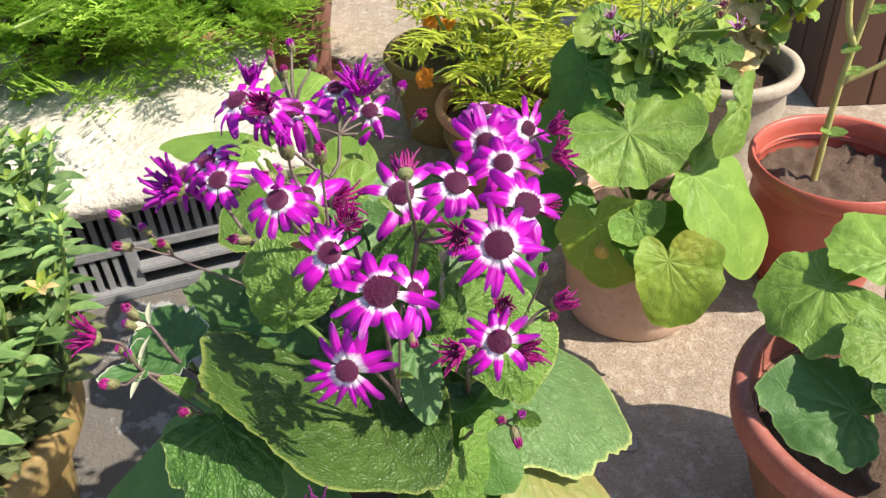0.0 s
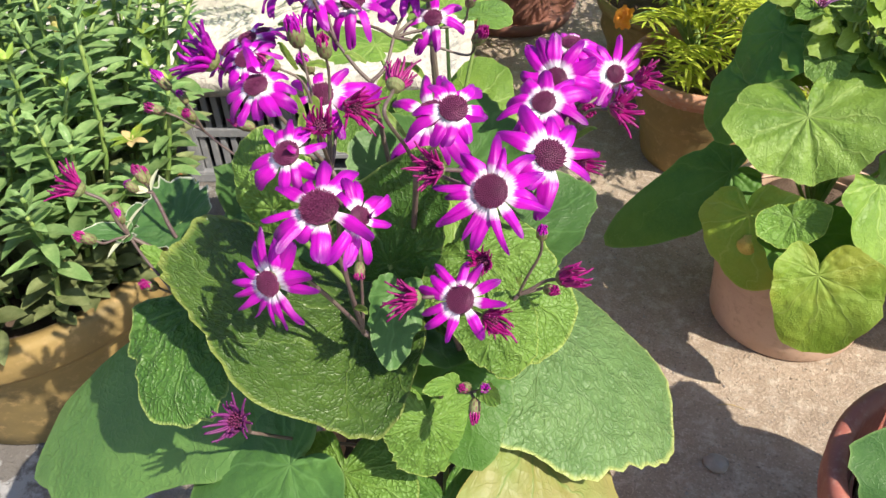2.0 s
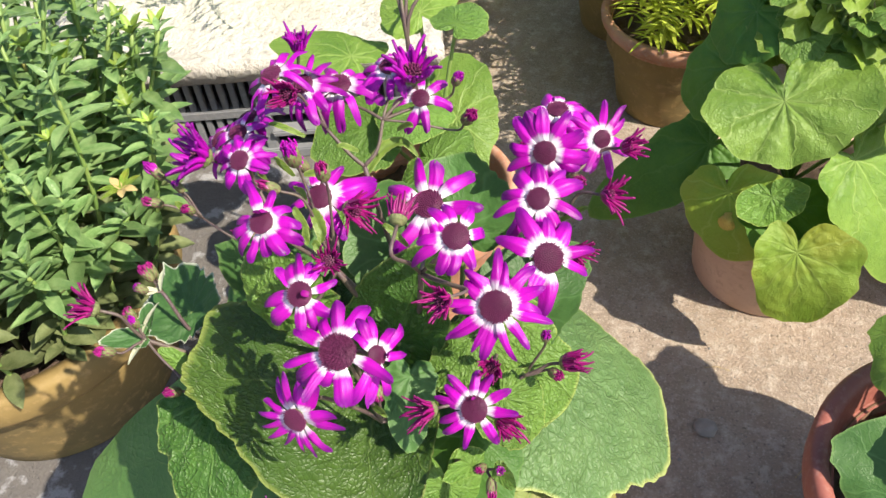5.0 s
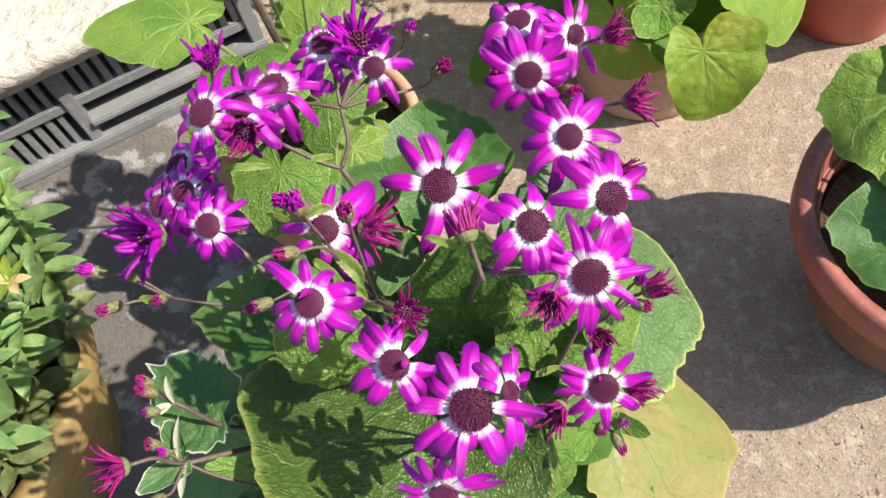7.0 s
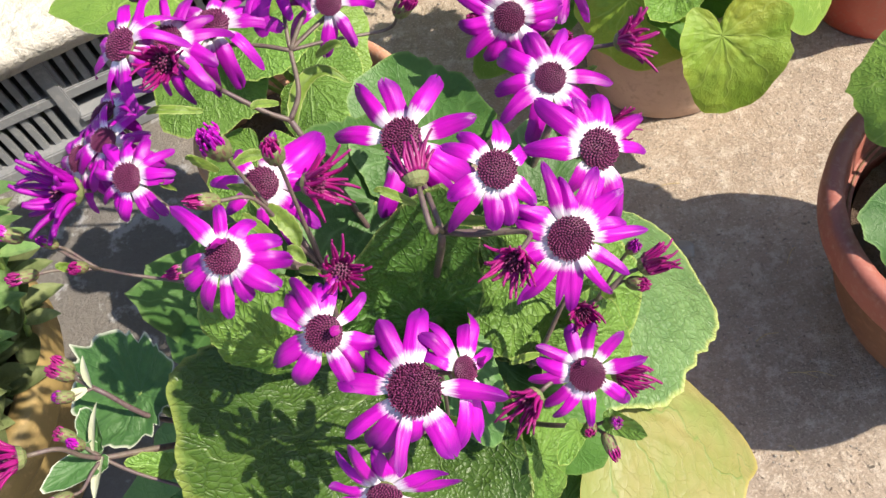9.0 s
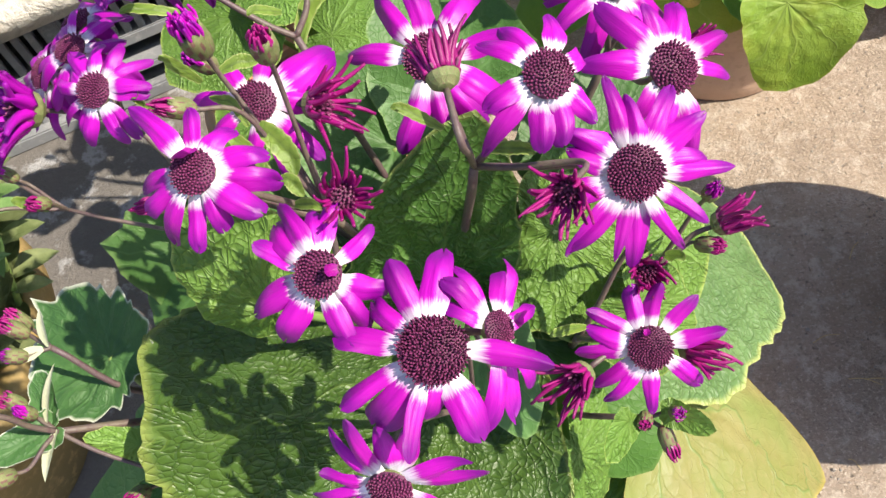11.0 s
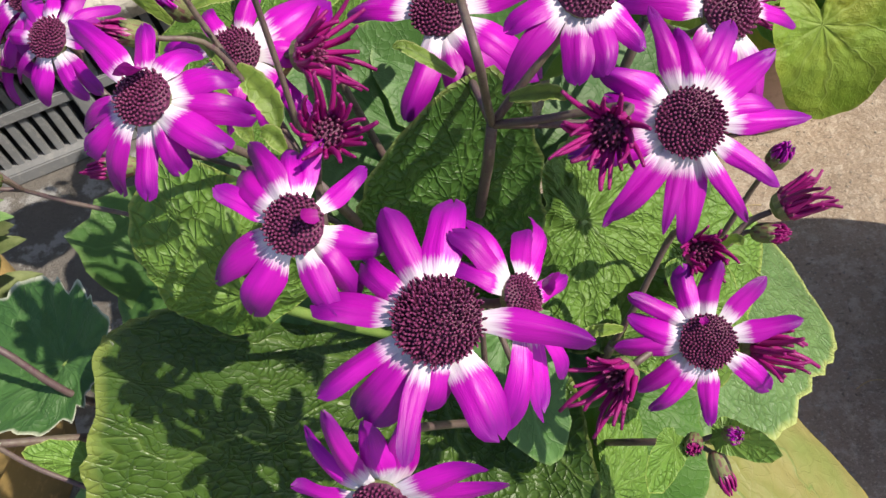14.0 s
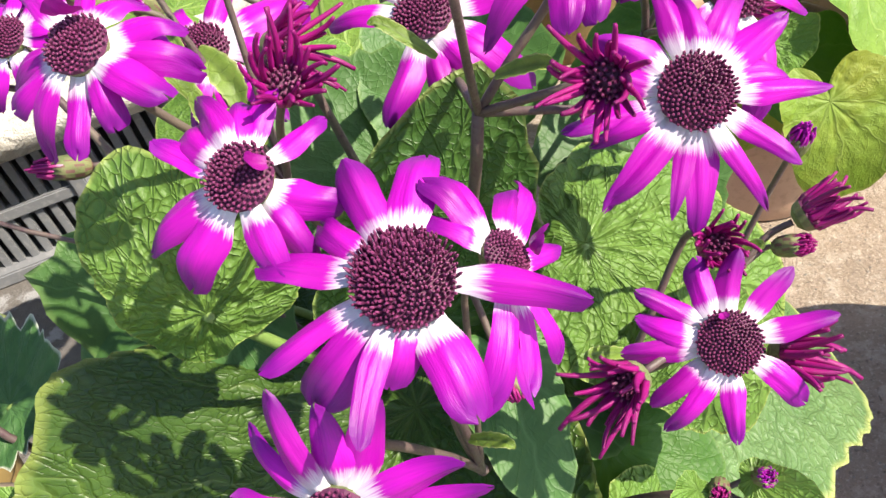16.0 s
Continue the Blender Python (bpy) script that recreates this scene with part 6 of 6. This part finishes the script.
# ---- cement pot with a straggly plant, and the brown box behind ----
pot((0.452, 1.315), 0.120, 0.085, 0.20, 0.024, CEMENT, "pale rough cement pot with a wide rim", soil=0.045, thick=0.016, wobble=0.012)
scrag = thing("straggly_plant", (0.452, 1.315, 0.155), "straggly plant with dry yellow leaves in a cement pot", "plant")
SB = Vector((0.450, 1.315, 0.150))
rng = random.Random(44)
for k in range(9):
    a = rng.uniform(0, 6.28)
    tip = SB + Vector((0.13 * math.cos(a), 0.12 * math.sin(a), rng.uniform(0.18, 0.36)))
    tube("stem", [SB + Vector((0.03 * math.cos(a), 0.03 * math.sin(a), 0)), (SB + tip) / 2 + Vector((0.02 * math.cos(a), 0, 0.02)), tip], 0.004, 0.002, STEM_WOODY, scrag, n=4, sides=6)
    for q in range(7):
        p = SB + (tip - SB) * (0.25 + 0.75 * q / 6)
        d = Vector((rng.uniform(-1, 1), rng.uniform(-1, 0.6), rng.uniform(-0.7, 0.3))).normalized() * rng.uniform(0.03, 0.05)
        add_leaf(scrag, p, p + d, (0, -0.3, 1), d.length * 0.6, d.length * 0.6, d.length * 0.3, DRY if q < 2 else (LEAF_MARI if q % 2 else LEAF_BACK), None, "", 1000 + k * 9 + q, nr=6, nt=30, teeth=0.12, nteeth=12, wave=0.2, curl=-0.3)
chest = thing("wooden_box", (0.95, 1.70, 0), "dark brown wooden box of upright boards", "box")
for k in range(7):
    box_part("board", (0.70 + k * 0.101, 1.50, 0.0, 0.798 + k * 0.101, 1.522, 0.62), BROWN_BOARD, chest, Matrix.Identity(4))
for k in range(5):
    box_part("board", (0.700, 1.524 + k * 0.101, 0.0, 0.722, 1.622 + k * 0.101, 0.62), BROWN_BOARD, chest, Matrix.Identity(4))
box_part("lid", (0.69, 1.49, 0.622, 1.42, 2.05, 0.645), BROWN_BOARD, chest, Matrix.Identity(4))

# ---- small things on the ground ----
bm = bmesh.new()
bmesh.ops.create_icosphere(bm, subdivisions=3, radius=1)
for v in bm.verts:
    v.co *= 1 + 0.25 * noise.noise(v.co * 1.7)
    v.co = (v.co.x * 0.014, v.co.y * 0.011, max(v.co.z, -0.5) * 0.007 + 0.0034)
tagged(part("pebble", bm, STONE, m=Matrix.Translation((0.200, 0.676, 0.0))), "small flat grey pebble on the concrete", "stone")

# crumbs of worn concrete
rng = random.Random(61)
verts, faces = [], []
for k in range(1500):
    x, y, r = rng.uniform(-0.10, 0.42), rng.uniform(0.42, 1.25), rng.uniform(0.0005, 0.0013) * (2.0 if rng.random() < 0.05 else 1.0)
    b0, turn = len(verts), rng.uniform(0, 6.28)
    for j in range(5):
        a = turn + j * 1.2566
        verts.append((x + r * math.cos(a) * rng.uniform(0.7, 1.2), y + r * math.sin(a) * rng.uniform(0.7, 1.2), 0.0002))
    for j in range(5):
        a = turn + 0.5 + j * 1.2566
        verts.append((x + 0.6 * r * math.cos(a), y + 0.6 * r * math.sin(a), r * rng.uniform(0.6, 1.1)))
    faces += [(b0 + j, b0 + (j + 1) % 5, b0 + 5 + (j + 1) % 5, b0 + 5 + j) for j in range(5)] + [tuple(b0 + 5 + j for j in range(5))]
tagged(link_mesh("grit", make_mesh("grit", verts, faces, STONE, smooth=False), Matrix.Identity(4)), "loose grey grit on the worn concrete", "grit", kind="stuff")

PALE = plain("pale_bract", (0.40, 0.42, 0.26), (0.50, 0.50, 0.36), 0.6, 120, 0.3)
for k, (at, tip) in enumerate((((-0.192, 0.374, 0.462), (-0.191, 0.394, 0.472)), ((-0.190, 0.401, 0.473), (-0.193, 0.413, 0.482)), ((-0.188, 0.371, 0.461), (-0.195, 0.353, 0.457)), ((-0.193, 0.401, 0.472), (-0.205, 0.396, 0.474)))):
    way = Vector(tip) - Vector(at)
    link_mesh("bract", lance_mesh("bract", way.length, 0.0056, PALE, 1230 + k), aim(at, way, (-0.4, -0.5, 0.6)), cin, "pale cream-green narrow bract")
BRACTS = (((-0.074, 0.412, 0.525), (0.5, -0.4, 0.5)), ((-0.082, 0.425, 0.530), (-0.4, 0.2, 0.8)), ((-0.102, 0.455, 0.545), (-0.2, -0.3, 0.9)), ((-0.008, 0.420, 0.528), (0.8, -0.4, 0.4)), ((-0.022, 0.430, 0.530), (-0.6, 0.1, 0.6)),
          ((-0.132, 0.470, 0.520), (0.1, -0.4, 0.8)), ((-0.080, 0.500, 0.530), (-0.5, -0.4, 0.6)), ((0.046, 0.496, 0.500), (0.2, -0.8, 0.3)), ((0.050, 0.500, 0.495), (0.7, 0.2, 0.6)), ((-0.190, 0.455, 0.490), (-0.4, -0.2, 0.8)),
          ((0.018, 0.392, 0.445), (-0.6, -0.3, 0.6)), ((0.052, 0.413, 0.455), (0.1, -0.5, 0.8)), ((-0.030, 0.365, 0.455), (0.6, -0.4, 0.5)), ((-0.060, 0.520, 0.535), (0.6, -0.3, 0.6)), ((-0.110, 0.490, 0.545), (-0.7, -0.2, 0.5)))
LEAF_BRACT = leaf_material("leaf_bract", (0.10, 0.17, 0.025), (0.20, 0.30, 0.05), (0.07, 0.11, 0.03), (0.46, 0.48, 0.20), rough=0.45, through_light=0.3, round_leaf=False, relief=0.0006, net_dark=0.3, rim_from=0.80)


def bract(points, W, seed, up=(0, -0.5, 0.85), label=""):
    """A narrow folded leaf with a toothed pale rim that follows a curved midrib."""
    rng = random.Random(seed)
    pts, ns = [Vector(p) for p in points], 16
    while len(pts) < 4:
        pts.insert(-1, (pts[-2] + pts[-1]) / 2)
    rib = []
    for i in range(ns + 1):
        q = i / ns * (len(pts) - 1)
        a = min(len(pts) - 2, int(q))
        p0, p1, p2, p3 = pts[max(0, a - 1)], pts[a], pts[a + 1], pts[min(len(pts) - 1, a + 2)]
        f = q - a
        rib.append(0.5 * (2 * p1 + (p2 - p0) * f + (2 * p0 - 5 * p1 + 4 * p2 - p3) * f * f + (3 * p1 - p0 - 3 * p2 + p3) * f**3))
    fold, verts, uvs, edge, vein = rng.uniform(0.35, 0.8), [], [], [], []
    for i, p in enumerate(rib):
        s = i / ns
        d = (rib[min(ns, i + 1)] - rib[max(0, i - 1)]).normalized()
        side = d.cross(Vector(up)).normalized()
        nrm = side.cross(d)
        w = W / 2 * max(0.03, math.sin(math.pi * min(1.0, 0.10 + 0.9 * s)) ** 0.75)
        for j in range(7):
            v = -1 + j / 3
            wide = w * (1 + (0.07 if i % 2 else -0.05) * (abs(v) > 0.9)) + rng.uniform(-0.03, 0.03) * w
            verts.append(p - rib[0] + side * v * wide + nrm * (fold * w * abs(v) - 0.25 * w * v * v + 0.12 * w * math.sin(7 * s + 3 * v)))
            uvs.append((v * 0.3 + seed, s * 2.0))
            edge.append(abs(v))
            vein.append(1.0 if j == 3 else 0.0)
    faces = [(i * 7 + j, i * 7 + j + 1, i * 7 + j + 8, i * 7 + j + 7) for i in range(ns) for j in range(6)]
    link_mesh("bract", make_mesh("bract", verts, faces, LEAF_BRACT, uvs, {"vein": vein, "edge": edge}), Matrix.Translation(rib[0]), cin, label)


for k, (at, way) in enumerate(BRACTS):
    at, way, ln = Vector(at), Vector(way).normalized(), 0.018 + 0.004 * (k % 3)
    bract((at, at + way * ln * 0.4, at + way * ln * 0.8 - Vector((0, 0, 0.001)), at + way * ln - Vector((0, 0, 0.004))), 0.0040 + 0.0008 * (k % 2), 1200 + k)
bract(((-0.0822, 0.5108, 0.5003), (-0.0782, 0.5218, 0.507), (-0.0714, 0.5295, 0.5111), (-0.0612, 0.5322, 0.5117), (-0.0507, 0.5276, 0.5055)), 0.0085, 1240, (0.2, -0.2, 0.95), "arched green bract with a toothed pale rim")
bract(((-0.0818, 0.4343, 0.5418), (-0.0765, 0.4293, 0.5391), (-0.0726, 0.424, 0.5342), (-0.0726, 0.419, 0.5305)), 0.0078, 1241)
bract(((-0.0839, 0.425, 0.5361), (-0.0818, 0.4207, 0.5338), (-0.0796, 0.4163, 0.5300)), 0.0050, 1242)
bract(((-0.077, 0.4187, 0.5312), (-0.0738, 0.4176, 0.5312), (-0.0704, 0.4132, 0.527)), 0.0052, 1243)
bract(((-0.0851, 0.4341, 0.542), (-0.0895, 0.441, 0.547), (-0.0967, 0.4432, 0.5492)), 0.0036, 1244)
bract(((-0.0924, 0.4511, 0.5518), (-0.0862, 0.4533, 0.5525), (-0.0790, 0.4544, 0.5505)), 0.0052, 1245)
for k, (x, y, a, ln) in enumerate(((0.262, 0.522, -0.35, 0.028), (0.240, 0.452, -0.9, 0.012), (0.243, 0.560, 0.2, 0.025), (0.275, 0.520, -0.3, 0.030), (0.300, 0.640, 0.9, 0.022), (0.190, 0.760, 0.1, 0.03), (-0.050, 0.980, 0.5, 0.03))):
    d = Vector((math.cos(a), math.sin(a), 0))
    v, f = tube_data([Vector((x, y, 0.0012)), Vector((x, y, 0.0015)) + d * ln * 0.5 + Vector((0, 0.003, 0)), Vector((x, y, 0.0012)) + d * ln], 0.0004, 0.0003, 5, 5)
    tagged(link_mesh("straw", make_mesh("straw", v, f, DRY), Matrix.Identity(4)), "thin dry straw lying on the concrete", "straw", "straws on the ground")
